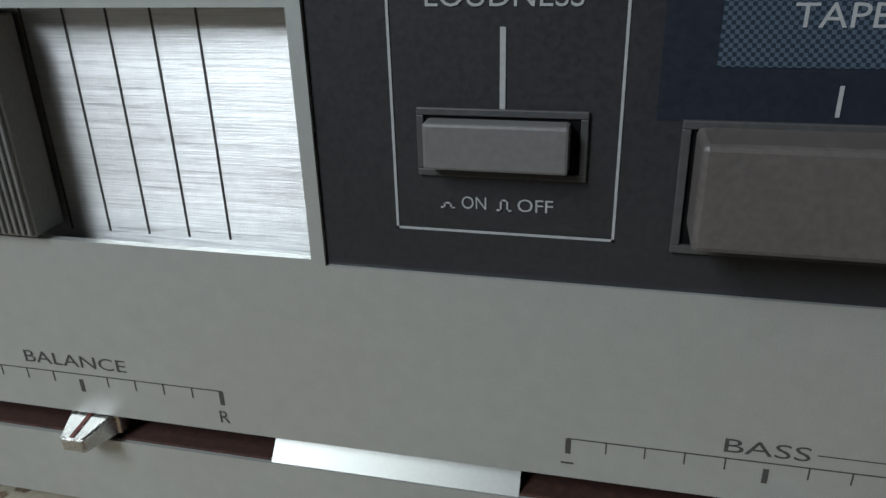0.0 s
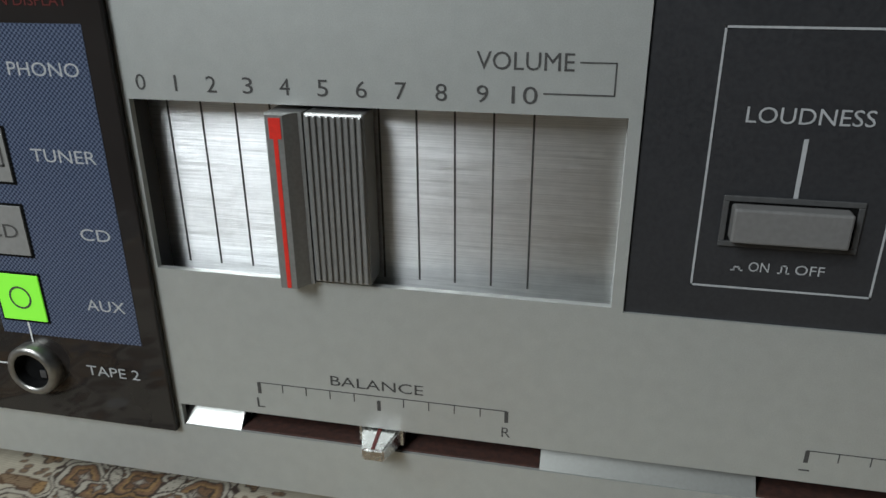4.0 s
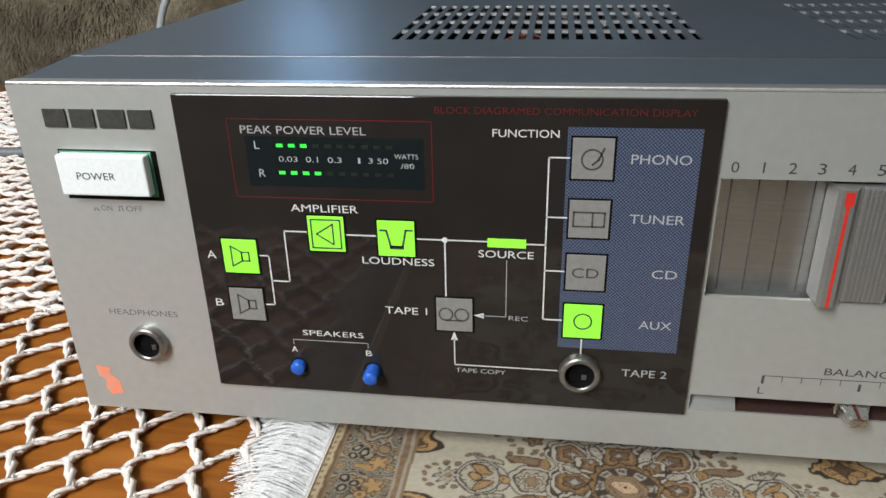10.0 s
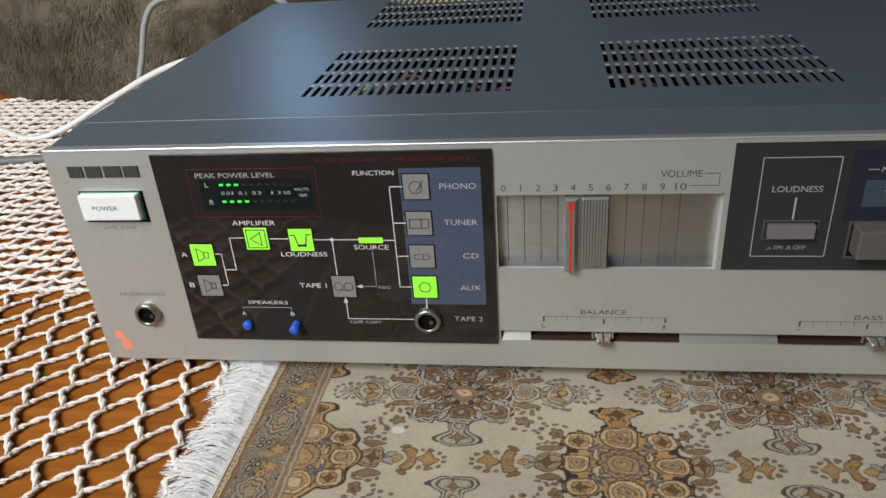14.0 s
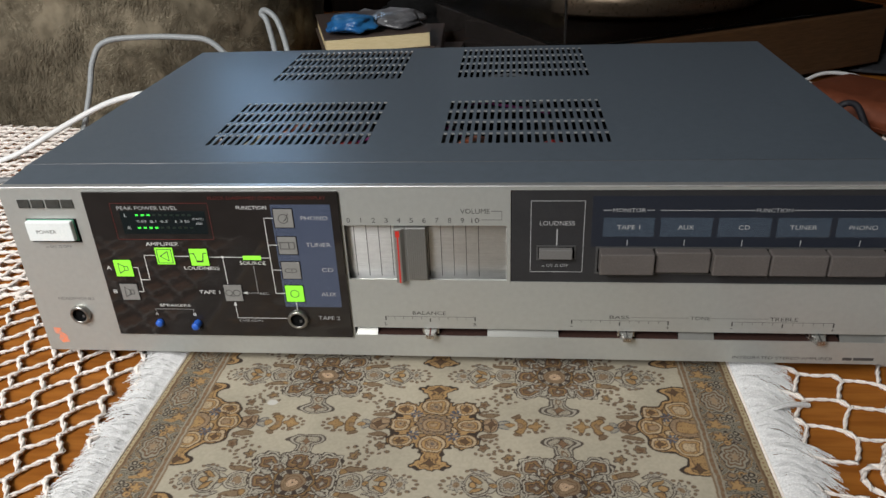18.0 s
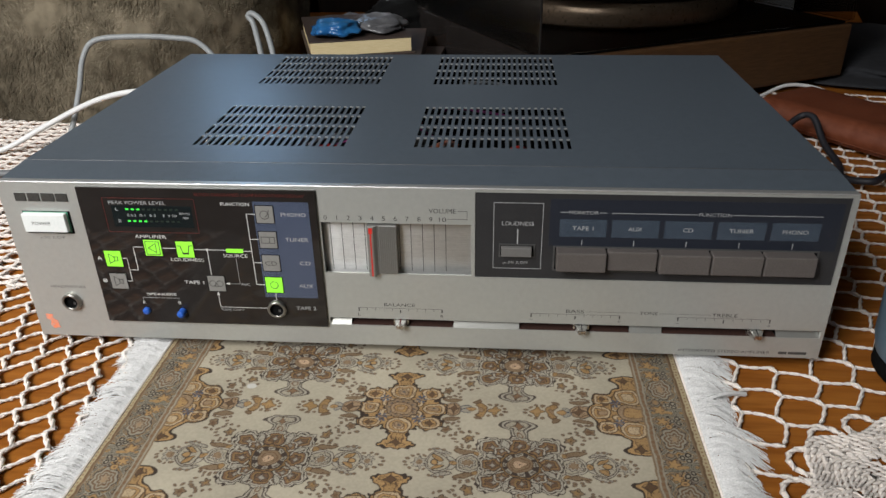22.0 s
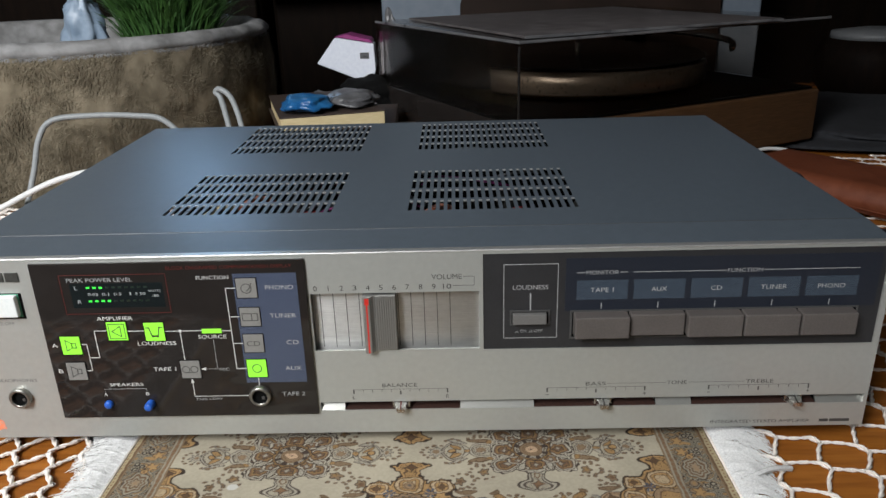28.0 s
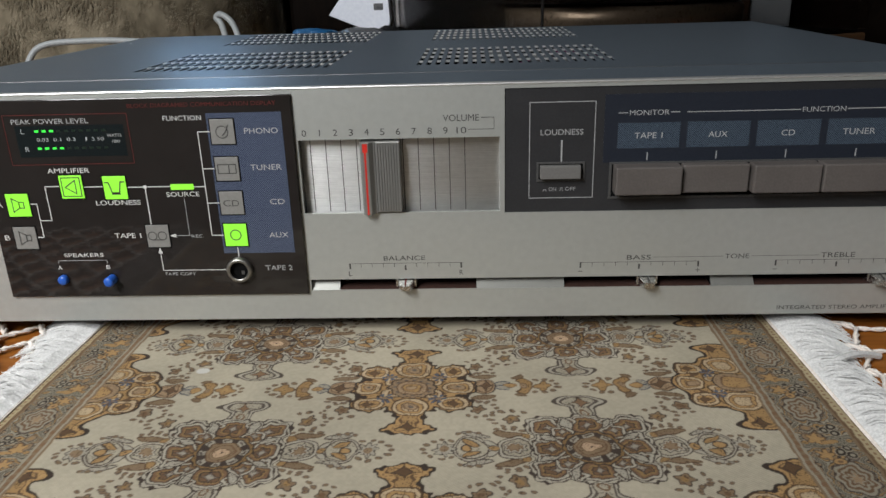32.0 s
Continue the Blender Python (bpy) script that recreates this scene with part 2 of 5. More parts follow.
SLEEVE = mat("dusty_record_sleeve", (0.07, 0.062, 0.062), (0.11, 0.10, 0.10), 40, 0.65, 0.8, blotch=0.25, spec=0.15)
BLUEFILM = mat("bluish_plastic_film", (0.20, 0.27, 0.36), (0.32, 0.40, 0.50), 60, 0.3, 0.45, bump=0.5, bump_scale=90)
PALEPANEL = mat("pale_blue_grey_panel", (0.15, 0.185, 0.23), (0.18, 0.215, 0.26), 60, 0.5, blotch=0.05)
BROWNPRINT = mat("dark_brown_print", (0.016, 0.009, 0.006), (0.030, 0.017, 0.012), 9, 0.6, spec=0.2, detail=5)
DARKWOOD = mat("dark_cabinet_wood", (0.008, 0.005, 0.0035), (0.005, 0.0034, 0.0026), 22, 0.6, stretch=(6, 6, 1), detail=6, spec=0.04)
PLASTER = mat("grey_plaster", (0.34, 0.33, 0.31), (0.40, 0.39, 0.365), 30, 0.9, bump=0.3, blotch=0.08)
FLOORMAT = mat("brown_floorboards", (0.16, 0.10, 0.06), (0.12, 0.07, 0.04), 18, 0.5, stretch=(8, 1, 1))
CUPBLUE = mat("blue_grey_plastic", (0.10, 0.16, 0.21), (0.13, 0.19, 0.24), 300, 0.4, 0.5)
CLOTHGREY = mat("grey_cloth", (0.016, 0.017, 0.020), (0.026, 0.027, 0.032), 120, 0.9, bump=0.8, bump_scale=700)
SMOKE = bpy.data.materials.new("smoked_acrylic")
SMOKE.use_nodes = True
_n, _l = SMOKE.node_tree.nodes, SMOKE.node_tree.links
_n.remove(_n["Principled BSDF"])
_t, _g, _m, _f = _n.new("ShaderNodeBsdfTransparent"), _n.new("ShaderNodeBsdfGlossy"), _n.new("ShaderNodeMixShader"), _n.new("ShaderNodeFresnel")
_t.inputs[0].default_value = (0.88, 0.85, 0.82, 1)
_g.inputs["Roughness"].default_value = 0.12
_f.inputs[0].default_value = 1.15
_l.new(_f.outputs[0], _m.inputs[0])
_l.new(_t.outputs[0], _m.inputs[1])
_l.new(_g.outputs[0], _m.inputs[2])
_l.new(_m.outputs[0], _n["Material Output"].inputs["Surface"])


# ---- mesh helpers: places in millimetres ----
M = 0.001


def thing(name, base, label, category, group="", kind=""):
    """An Empty at the base of a thing (millimetres)."""
    ob = new(name)
    ob.empty_display_size = 0.02
    ob.location = Vector(base) * M
    return tagged(ob, label, category, group, kind)


def origin(ob):
    at = Vector()
    while ob:
        at += ob.location
        ob = ob.parent
    return at


def part(name, bm, material, parent=None, label="", smooth=False):
    """Links a bmesh in millimetres, in world places, as one mesh object under its thing or part."""
    at = origin(parent) if parent else Vector()
    me = bpy.data.meshes.new(name)
    for v in bm.verts:
        v.co = v.co * M - at
    if smooth:
        for f in bm.faces:
            f.smooth = True
    bm.to_mesh(me)
    bm.free()
    me.materials.append(material)
    ob = new(name, me)
    if parent:
        ob.parent = parent
    if label:
        ob["label"] = label
    return ob


def box(bm, x0, x1, y0, y1, z0, z1, bevel=0.0, seg=2):
    r = bmesh.ops.create_cube(bm, size=1.0)
    vs = r["verts"]
    for v in vs:
        v.co = Vector(((x0 + x1) / 2 + v.co.x * (x1 - x0), (y0 + y1) / 2 + v.co.y * (y1 - y0), (z0 + z1) / 2 + v.co.z * (z1 - z0)))
    if bevel:
        es = list({e for v in vs for e in v.link_edges})
        bmesh.ops.bevel(bm, geom=es, offset=bevel, segments=seg, affect="EDGES", profile=0.5)
    return bm


def boxes(rows, bevel=0.0):
    bm = bmesh.new()
    for r in rows:
        box(bm, *r, bevel=bevel)
    return bm


def lathe(profile, centre, axis="z", seg=32):
    """Turns (radius, height) pairs about an axis through centre; closed where the radius is 0."""
    bm = bmesh.new()
    rings = []
    for r, h in profile:
        ring = []
        for k in range(seg if r > 1e-6 else 1):
            a = 2 * math.pi * k / seg
            p = (r * math.cos(a), r * math.sin(a), h)
            if axis == "y":
                p = (p[0], -p[2], p[1])
            ring.append(bm.verts.new(Vector(p) + Vector(centre)))
        rings.append(ring)
    for a, b in zip(rings, rings[1:]):
        for k in range(seg):
            q = [a[k % len(a)], a[(k + 1) % len(a)], b[(k + 1) % len(b)], b[k % len(b)]]
            q = [v for i, v in enumerate(q) if v not in q[:i]]
            if len(q) > 2:
                bm.faces.new(q)
    bmesh.ops.recalc_face_normals(bm, faces=bm.faces)
    return bm


def plate(us, vs, hole, put, d0, d1):
    """A sheet with rectangular holes: us, vs are the cut lines, hole(i, j) tells an open cell, put(u, v, d) places a point."""
    bm = bmesh.new()
    top, bot = {}, {}

    def at(store, i, j, d):
        if (i, j) not in store:
            store[i, j] = bm.verts.new(put(us[i], vs[j], d))
        return store[i, j]

    nu, nv = len(us) - 1, len(vs) - 1
    solid = lambda i, j: 0 <= i < nu and 0 <= j < nv and not hole(i, j)
    for i in range(nu):
        for j in range(nv):
            if not solid(i, j):
                continue
            c = [(i, j), (i + 1, j), (i + 1, j + 1), (i, j + 1)]
            bm.faces.new([at(top, *p, d0) for p in c])
            bm.faces.new([at(bot, *p, d1) for p in reversed(c)])
            for k, (di, dj) in enumerate(((0, -1), (1, 0), (0, 1), (-1, 0))):
                if not solid(i + di, j + dj):
                    a, b = c[k], c[(k + 1) % 4]
                    bm.faces.new([at(top, *b, d0), at(top, *a, d0), at(bot, *a, d1), at(bot, *b, d1)])
    return bm


def tube(points, radius, seg=8, steps=6, closed=False):
    """A round cord along a smooth line through points."""
    bm = bmesh.new()
    P = [Vector(p) for p in points]
    path = []
    n = len(P)
    for i in range(n - 1):
        p0, p1, p2, p3 = P[max(i - 1, 0)], P[i], P[i + 1], P[min(i + 2, n - 1)]
        for s in range(steps):
            t = s / steps
            path.append(0.5 * (2 * p1 + (p2 - p0) * t + (2 * p0 - 5 * p1 + 4 * p2 - p3) * t * t + (3 * p1 - p0 - 3 * p2 + p3) * t ** 3))
    path.append(P[-1])
    rings = []
    side = None
    for i, p in enumerate(path):
        d = (path[min(i + 1, len(path) - 1)] - path[max(i - 1, 0)]).normalized()
        if side is None:
            side = d.orthogonal().normalized()
        side = (side - d * side.dot(d)).normalized()
        up = d.cross(side)
        rings.append([bm.verts.new(p + radius * (math.cos(2 * math.pi * k / seg) * side + math.sin(2 * math.pi * k / seg) * up)) for k in range(seg)])
    for a, b in zip(rings, rings[1:]):
        for k in range(seg):
            bm.faces.new((a[k], a[(k + 1) % seg], b[(k + 1) % seg], b[k]))
    bm.faces.new(rings[0][::-1])
    bm.faces.new(rings[-1])
    return bm


def lettering(words, x0, x1, zc, height, y, material, parent, name="lettering"):
    """Printed words on an upright face: cap height and both ends are given."""
    cu = bpy.data.curves.new(name, "FONT")
    cu.body, cu.resolution_u = words, 3
    ob = new(name, cu)
    me = bpy.data.meshes.new_from_object(ob.evaluated_get(bpy.context.evaluated_depsgraph_get()))
    bpy.data.objects.remove(ob)
    co = np.empty(len(me.vertices) * 3)
    me.vertices.foreach_get("co", co)
    co = co.reshape(-1, 3)
    lo, hi = co.min(0), co.max(0)
    at = np.array(origin(parent))
    res = np.empty_like(co)
    res[:, 0] = (x0 + (co[:, 0] - lo[0]) / max(hi[0] - lo[0], 1e-6) * (x1 - x0)) * M
    res[:, 2] = (zc - height / 2 + (co[:, 1] - lo[1]) / max(hi[1] - lo[1], 1e-6) * height) * M
    res[:, 1] = y * M
    me.vertices.foreach_set("co", (res - at).ravel())
    me.materials.clear()
    me.materials.append(material)
    me.name = name
    out = new(name, me)
    out.parent = parent
    out["label"] = "printed words " + words.replace("\n", " ")
    return out


def strokes(name, rows, y, material, parent, label="", thick=0.05):
    """Printed strokes on an upright face from (x0, x1, z0, z1) rows."""
    return part(name, boxes([(a, b, y, y + thick, c, d) for a, b, c, d in rows]), material, parent, label)


def line(x0, z0, x1, z1, w=0.35):
    """A level or upright stroke as (x0, x1, z0, z1)."""
    h = w / 2
    return (min(x0, x1) - h, max(x0, x1) + h, min(z0, z1) - h, max(z0, z1) + h)


def poly(points, y, thick=0.05):
    """A flat upright shape from (x, z) corners."""
    bm = bmesh.new()
    bm.faces.new([bm.verts.new((x, y, z)) for x, z in points])
    bmesh.ops.recalc_face_normals(bm, faces=bm.faces)
    return bm


def ringstroke(cx, cz, r, w, y, a0=0.0, a1=360.0, seg=28):
    """A printed round stroke."""
    bm = bmesh.new()
    pts = []
    for k in range(seg + 1):
        a = radians(a0 + (a1 - a0) * k / seg)
        pts.append([bm.verts.new((cx + q * math.cos(a), y, cz + q * math.sin(a))) for q in (r - w / 2, r + w / 2)])
    for a, b in zip(pts, pts[1:]):
        bm.faces.new((a[0], a[1], b[1], b[0]))
    return bm


def prism(corners, y0, y1, taper=0.9):
    """An upright outline of (x, z) corners drawn out from y0 to y1, a little smaller at the back."""
    bm = bmesh.new()
    mx, mz = sum(c[0] for c in corners) / len(corners), sum(c[1] for c in corners) / len(corners)
    a = [bm.verts.new((x, y0, z)) for x, z in corners]
    b = [bm.verts.new((mx + (x - mx) * taper, y1, mz + (z - mz) * taper)) for x, z in corners]
    bm.faces.new(a)
    bm.faces.new(b[::-1])
    for k in range(len(a)):
        n = (k + 1) % len(a)
        bm.faces.new((a[n], a[k], b[k], b[n]))
    bmesh.ops.bevel(bm, geom=list(bm.edges), offset=0.8, segments=1, affect="EDGES")
    bmesh.ops.recalc_face_normals(bm, faces=bm.faces)
    return bm


# ---- the room ----
def wall(name, x0, x1, y0, y1, z0, z1, material=None):
    return tagged(part(name, box(bmesh.new(), x0, x1, y0, y1, z0, z1), material or PLASTER), name.replace("_", " ") + " of plain plaster", "wall", kind="structure")


FLOORZ, CEILZ = -750, 1750
tagged(part("floor", box(bmesh.new(), -2400, 2400, -1120, 2500, FLOORZ - 40, FLOORZ), FLOORMAT), "brown wooden floor of the room", "floor", kind="structure")
tagged(part("ceiling", box(bmesh.new(), -2400, 2400, -1120, 2500, CEILZ, CEILZ + 40), PLASTER), "plain plaster ceiling", "ceiling", kind="structure")
wall("wall_west", -2460, -2400, -1120, 2500, FLOORZ, CEILZ)
wall("wall_east", 2400, 2460, -1120, 2500, FLOORZ, CEILZ)


def wall_with_window(name, y0, y1, wx0, wx1, wz0, wz1, number):
    us, vs = [-2400, wx0, wx1, 2400], [FLOORZ, wz0, wz1, CEILZ]
    bm = plate(us, vs, lambda i, j: i == 1 and j == 1, lambda u, v, d: (u, d, v), y0, y1)
    tagged(part(name, bm, PLASTER), "plain plaster wall with a window opening", "wall", kind="structure")
    w = tagged(thing("window_%d" % number, ((wx0 + wx1) / 2, (y0 + y1) / 2, wz0), "white framed window with daylight", "window"), kind="structure")
    ym = (y0 + y1) / 2
    part("window_frame", boxes([(wx0, wx0 + 50, ym - 20, ym + 20, wz0, wz1), (wx1 - 50, wx1, ym - 20, ym + 20, wz0, wz1), (wx0 + 50, wx1 - 50, ym - 20, ym + 20, wz0, wz0 + 50), (wx0 + 50, wx1 - 50, ym - 20, ym + 20, wz1 - 50, wz1)], 3), WHITECABLE, w)
    part("window_sill", box(bmesh.new(), wx0 + 5, wx1 - 5, y0 - 60, y1 + 60, wz0 - 32, wz0 - 2, 4), WHITECABLE, w)


wall_with_window("wall_south", -1120, -1060, -1120, -260, 540, 1360, 1)
wall_with_window("wall_north", 2440, 2500, -1160, -700, 480, 1360, 2)

# ---- the table ----
table = thing("table", (0, 120, FLOORZ), "varnished brown wooden table under a crocheted cloth", "table")
part("tabletop", box(bmesh.new(), -900, 900, -151, 1080, -32, 0, 3), WOOD, table)
for lx in (-840, 840):
    for ly in (-100, 1020):
        part("leg", box(bmesh.new(), lx - 35, lx + 35, ly - 35, ly + 35, FLOORZ, -32, 4), WOOD, table)

# ---- the amplifier ----
amp = thing("stereo_amplifier", (0, 140, 4), "silver stereo amplifier with a lit block diagram display", "amplifier")
ZB, ZT = 9.0, 103.0

# front panel with its openings
us = [-215, -172.3, -46.5, 30.6, 32.4, 56.5, 212.2, 213.2, 215]
vs = [ZB, 21.6, 26.3, 53.7, 54.4, 83.8, 101.7, ZT]


def front_hole(i, j):
    u, v = (us[i] + us[i + 1]) / 2, (vs[j] + vs[j + 1]) / 2
    return (-46.5 < u < 30.6 and 54.4 < v < 83.8) or (32.4 < u < 212.2 and 53.7 < v < 101.7) or (-46.5 < u < 213.2 and 21.6 < v < 26.3)


panel = part("front_panel", plate(us, vs, front_hole, lambda u, v, d: (u, d, v), 0.0, 1.2), SILVER, amp, "satin silver metal front panel")
part("panel_rim", boxes([(-215, -213.5, 1.22, 4.0, ZB, ZT)]), SILVER, amp)
part("panel_rim", boxes([(213.5, 215, 1.22, 4.0, ZB, ZT)]), SILVER, amp)
part("top_edge", boxes([(-215, 215, 0.0, 4.0, ZT + 0.02, ZT + 0.9)], 0.4), EDGE, amp, "polished bright top edge")
# groove for the three sliders: a slanted bright floor and a back
for x0, x1 in ((-46.5, -35), (21, 56.5), (115, 132), (191, 213.2)):
    bm = bmesh.new()
    v = [bm.verts.new(p) for p in ((x0, 0.3, 21.6), (x1, 0.3, 21.6), (x1, 3.2, 25.0), (x0, 3.2, 25.0), (x0, 3.4, 26.4), (x1, 3.4, 26.4))]
    bm.faces.new((v[0], v[1], v[2], v[3]))
    bm.faces.new((v[3], v[2], v[5], v[4]))
    part("slider_groove", bm, GROOVE, amp, "bright slanted metal groove")
for x0, x1 in ((-35, 21), (56.5, 115), (132, 191)):
    bm = boxes([(x0, x1, 9.0, 10.0, 20, 28)])
    part("slot_back", bm, BLACK, amp)
    part("slot_floor", boxes([(x0, x1, 0.6, 9.0, 20.6, 21.9)], 0.2), SLOT, amp, "brown felt strip in the slot")
    for xe in (x0 - 0.3, x1):
        part("slot_end", boxes([(xe, xe + 0.3, 3.5, 9.0, 21.9, 26.2)]), BLACK, amp)


def slider(x, label):
    k = part("slider_knob", boxes([(x - 4.2, x + 4.2, 0.8, 4.0, 22.2, 26.0)], 0.4), CHROME, amp, label)
    bm = bmesh.new()
    a = [bm.verts.new(p) for p in ((x - 3.6, 0.8, 26.0), (x + 3.6, 0.8, 26.0), (x + 3.6, 0.8, 22.3), (x - 3.6, 0.8, 22.3))]
    b = [bm.verts.new(p) for p in ((x - 1.9, -4.6, 25.0), (x + 1.9, -4.6, 25.0), (x + 1.9, -4.6, 22.6), (x - 1.9, -4.6, 22.6))]
    for i in range(4):
        bm.faces.new((a[i], a[(i + 1) % 4], b[(i + 1) % 4], b[i]))
    bm.faces.new(b[::-1])
    bmesh.ops.bevel(bm, geom=list(bm.edges), offset=0.3, segments=2, affect="EDGES")
    bmesh.ops.recalc_face_normals(bm, faces=bm.faces)
    part("grip", bm, CHROME, k)
    bm = bmesh.new()
    q = [bm.verts.new(p) for p in ((x - 0.35, 0.3, 26.08), (x + 0.35, 0.3, 26.08), (x + 0.3, -4.5, 25.2), (x - 0.3, -4.5, 25.2))]
    bm.faces.new(q)
    part("mark", bm, PRINTR if "balance" in label else PRINTD, k)


for sx, word in ((-7.6, "balance"), (89.5, "bass"), (180.3, "treble")):
    slider(sx, "small chrome " + word + " slider knob")

# volume window: brushed plate with scale lines and the broad knob
volume = part("volume_plate", box(bmesh.new(), -50, 34, 4.9, 5.6, 50, 88), BRUSHED, amp, "brushed aluminium scale plate")
for k in range(11):
    x = -43.0 + 6.02 * k
    strokes("scale_line", [(x - 0.16, x + 0.16, 54.0, 83.8)], 4.83, PRINTD, volume)
# left wall is dark instead of silver: its own shade put into the colour
part("window_wall", boxes([(-47.4, -46.55, 0.6, 4.9, 50.0, 83.6)]), DARK, amp, "inner wall of the volume window, its shade put into a dark colour")
part("window_wall", boxes([(30.65, 31.4, 0.6, 4.9, 50.0, 83.6)]), SILVER, amp)
part("window_wall", boxes([(-46.5, 30.6, 4.0, 4.85, 83.65, 84.2)]), SILVER, amp)
part("window_ledge", boxes([(-46.5, 30.6, 0.05, 0.95, 53.5, 54.25)], 0.12), EDGE, amp, "bright lower ledge of the volume window")
knob = part("volume_knob", boxes([(-17.0, -7.4, -1.2, 4.4, 55.0, 83.0)], 0.4), KNOB, amp, "ribbed satin metal volume slider knob")
for k in range(9):
    part("rib", boxes([(-16.4 + 1.02 * k, -15.9 + 1.02 * k, -1.6, -1.0, 55.4, 82.6)], 0.12), KNOB, knob)
bm = bmesh.new()
prof = [(-22.6, 4.4), (-22.6, -2.4), (-21.9, -3.6), (-19.2, -3.6), (-18.6, -2.6), (-17.7, -1.3), (-17.1, -1.3), (-17.1, 4.4)]
lo = [bm.verts.new((x, y, 54.6)) for x, y in prof]
hi = [bm.verts.new((x, y, 83.0)) for x, y in prof]
for i in range(len(prof)):
    j = (i + 1) % len(prof)
    bm.faces.new((lo[i], lo[j], hi[j], hi[i]))
bm.faces.new(lo[::-1])
bm.faces.new(hi)
bmesh.ops.recalc_face_normals(bm, faces=bm.faces)
part("pointer_ridge", bm, KNOB, knob, "raised ridge with the pointer")
strokes("pointer_line", [(-20.85, -20.15, 54.7, 80)], -3.66, RED, knob, "red pointer line")
strokes("pointer_block", [(-21.4, -19.5, 79.4, 82.6)], -3.70, RED, knob, "red pointer block")

for k in range(11):
    w = 1.7 if k != 1 else 0.4
    w = 3.7 if k == 10 else w
    lettering(str(k), -43.9 + 6.0 * k - w / 2, -43.9 + 6.0 * k + w / 2, 86.5, 2.5, -0.06, PRINTD, panel)
lettering("VOLUME", 9.2, 22.8, 91.2, 2.5, -0.06, PRINTD, panel)
strokes("bracket", [line(23.6, 91.2, 28.4, 91.2, 0.22), line(28.4, 91.2, 28.4, 86.8, 0.22), line(18.8, 86.8, 28.4, 86.8, 0.22)], -0.06, PRINTD, panel)


def scale(x0, x1, z, ends):
    n = 10
    rows = [line(x0, z, x1, z, 0.16)]
    for k in range(n + 1):
        x = x0 + (x1 - x0) * k / n
        if k in (0, n):
            rows.append((x - 0.33, x + 0.33, z - 2.3, z))
        elif k == n // 2:
            rows.append((x - 0.33, x + 0.33, z - 3.0, z - 0.9))
        else:
            rows.append((x - 0.09, x + 0.09, z - 1.7, z))
    strokes("tick_scale", rows, -0.06, PRINTD, panel)
    for ch, x in zip(ends, (x0, x1)):
        if ch == "-":
            strokes("sign", [(x - 0.8, x + 0.8, z - 3.9, z - 3.65)], -0.06, PRINTD, panel)
        elif ch == "+":
            strokes("sign", [(x - 0.8, x + 0.8, z - 3.9, z - 3.65), (x - 0.12, x + 0.12, z - 4.6, z - 3.91), (x - 0.12, x + 0.12, z - 3.64, z - 2.95)], -0.06, PRINTD, panel)
        else:
            lettering(ch, x - 0.75, x + 0.75, z - 4.3, 2.0, -0.06, PRINTD, panel)


scale(-30.0, 15.0, 33.1, "LR")
scale(62.6, 109.0, 32.4, "-+")
scale(139.2, 186.2, 32.4, "-+")
lettering("BALANCE", -16.2, 0.6, 35.3, 2.0, -0.06, PRINTD, panel)
lettering("BASS", 80.8, 90.3, 34.3, 2.0, -0.06, PRINTD, panel)
lettering("TONE", 119.2, 128.6, 34.3, 2.0, -0.06, PRINTD, panel)
lettering("TREBLE", 156.3, 169.4, 34.3, 2.0, -0.06, PRINTD, panel)
strokes("joining_line", [line(91, 34.3, 118.6, 34.3, 0.12), line(129.4, 34.3, 155.6, 34.3, 0.12)], -0.06, PRINTD, panel)
lettering("INTEGRATED STEREO AMPLIFIER", 142, 189.5, 11.9, 1.7, -0.06, PRINTD, panel)
strokes("model_bars", [(194, 198.4, 11.1, 12.7), (199.0, 208.5, 11.1, 12.7)], -0.06, PRINTD, panel, "unreadable model marking")
# maker's mark as plain bars
strokes("maker_mark", [(-206.6, -200.8, 92.9, 97.4), (-199.6, -193.4, 92.9, 97.4), (-192.2, -185.4, 92.9, 97.4), (-184.4, -178.4, 92.9, 97.4)], -0.5, LOGO, panel, "dark metal maker's mark", thick=0.48)

# power button
# no real recess: a flat black plate gives its shade
part("recess_shade", boxes([(-205.2, -179.2, -0.1, 0.3, 74.2, 87.2)]), BLACK, amp, "flat black plate painted as the shaded recess round the power button")
# added rim: the button's green glow is painted on it, nothing emits
part("button_glow", boxes([(-204.7, -180.3, -0.6, -0.12, 75.3, 86.9)], 0.2), GREENGLOW, amp, "added green rim painted as the glow round the power button")
power = part("power_button", boxes([(-204.4, -181.0, -3.2, 1.0, 76.2, 86.6)], 0.5), POWER, amp, "white power button")
lettering("POWER", -199.4, -189.2, 81.4, 1.9, -3.26, PRINTD, power)


def push_glyph(x, z, s, pressed, material, parent, y):
    h = 0.45 if pressed else 1.0
    strokes("glyph", [line(x - 0.8 * s, z, x - 0.4 * s, z, 0.2), line(x + 0.4 * s, z, x + 0.8 * s, z, 0.2), line(x - 0.4 * s, z, x - 0.4 * s, z + h * s * 1.3, 0.2), line(x + 0.4 * s, z, x + 0.4 * s, z + h * s * 1.3, 0.2), line(x - 0.4 * s, z + h * s * 1.3, x + 0.4 * s, z + h * s * 1.3, 0.2)], y, material, parent)


push_glyph(-198.4, 71.1, 1.0, True, PRINTM, panel, -0.06)
lettering("ON", -197, -194, 71.8, 1.5, -0.06, PRINTM, panel)
push_glyph(-191.6, 71.1, 1.0, False, PRINTM, panel, -0.06)
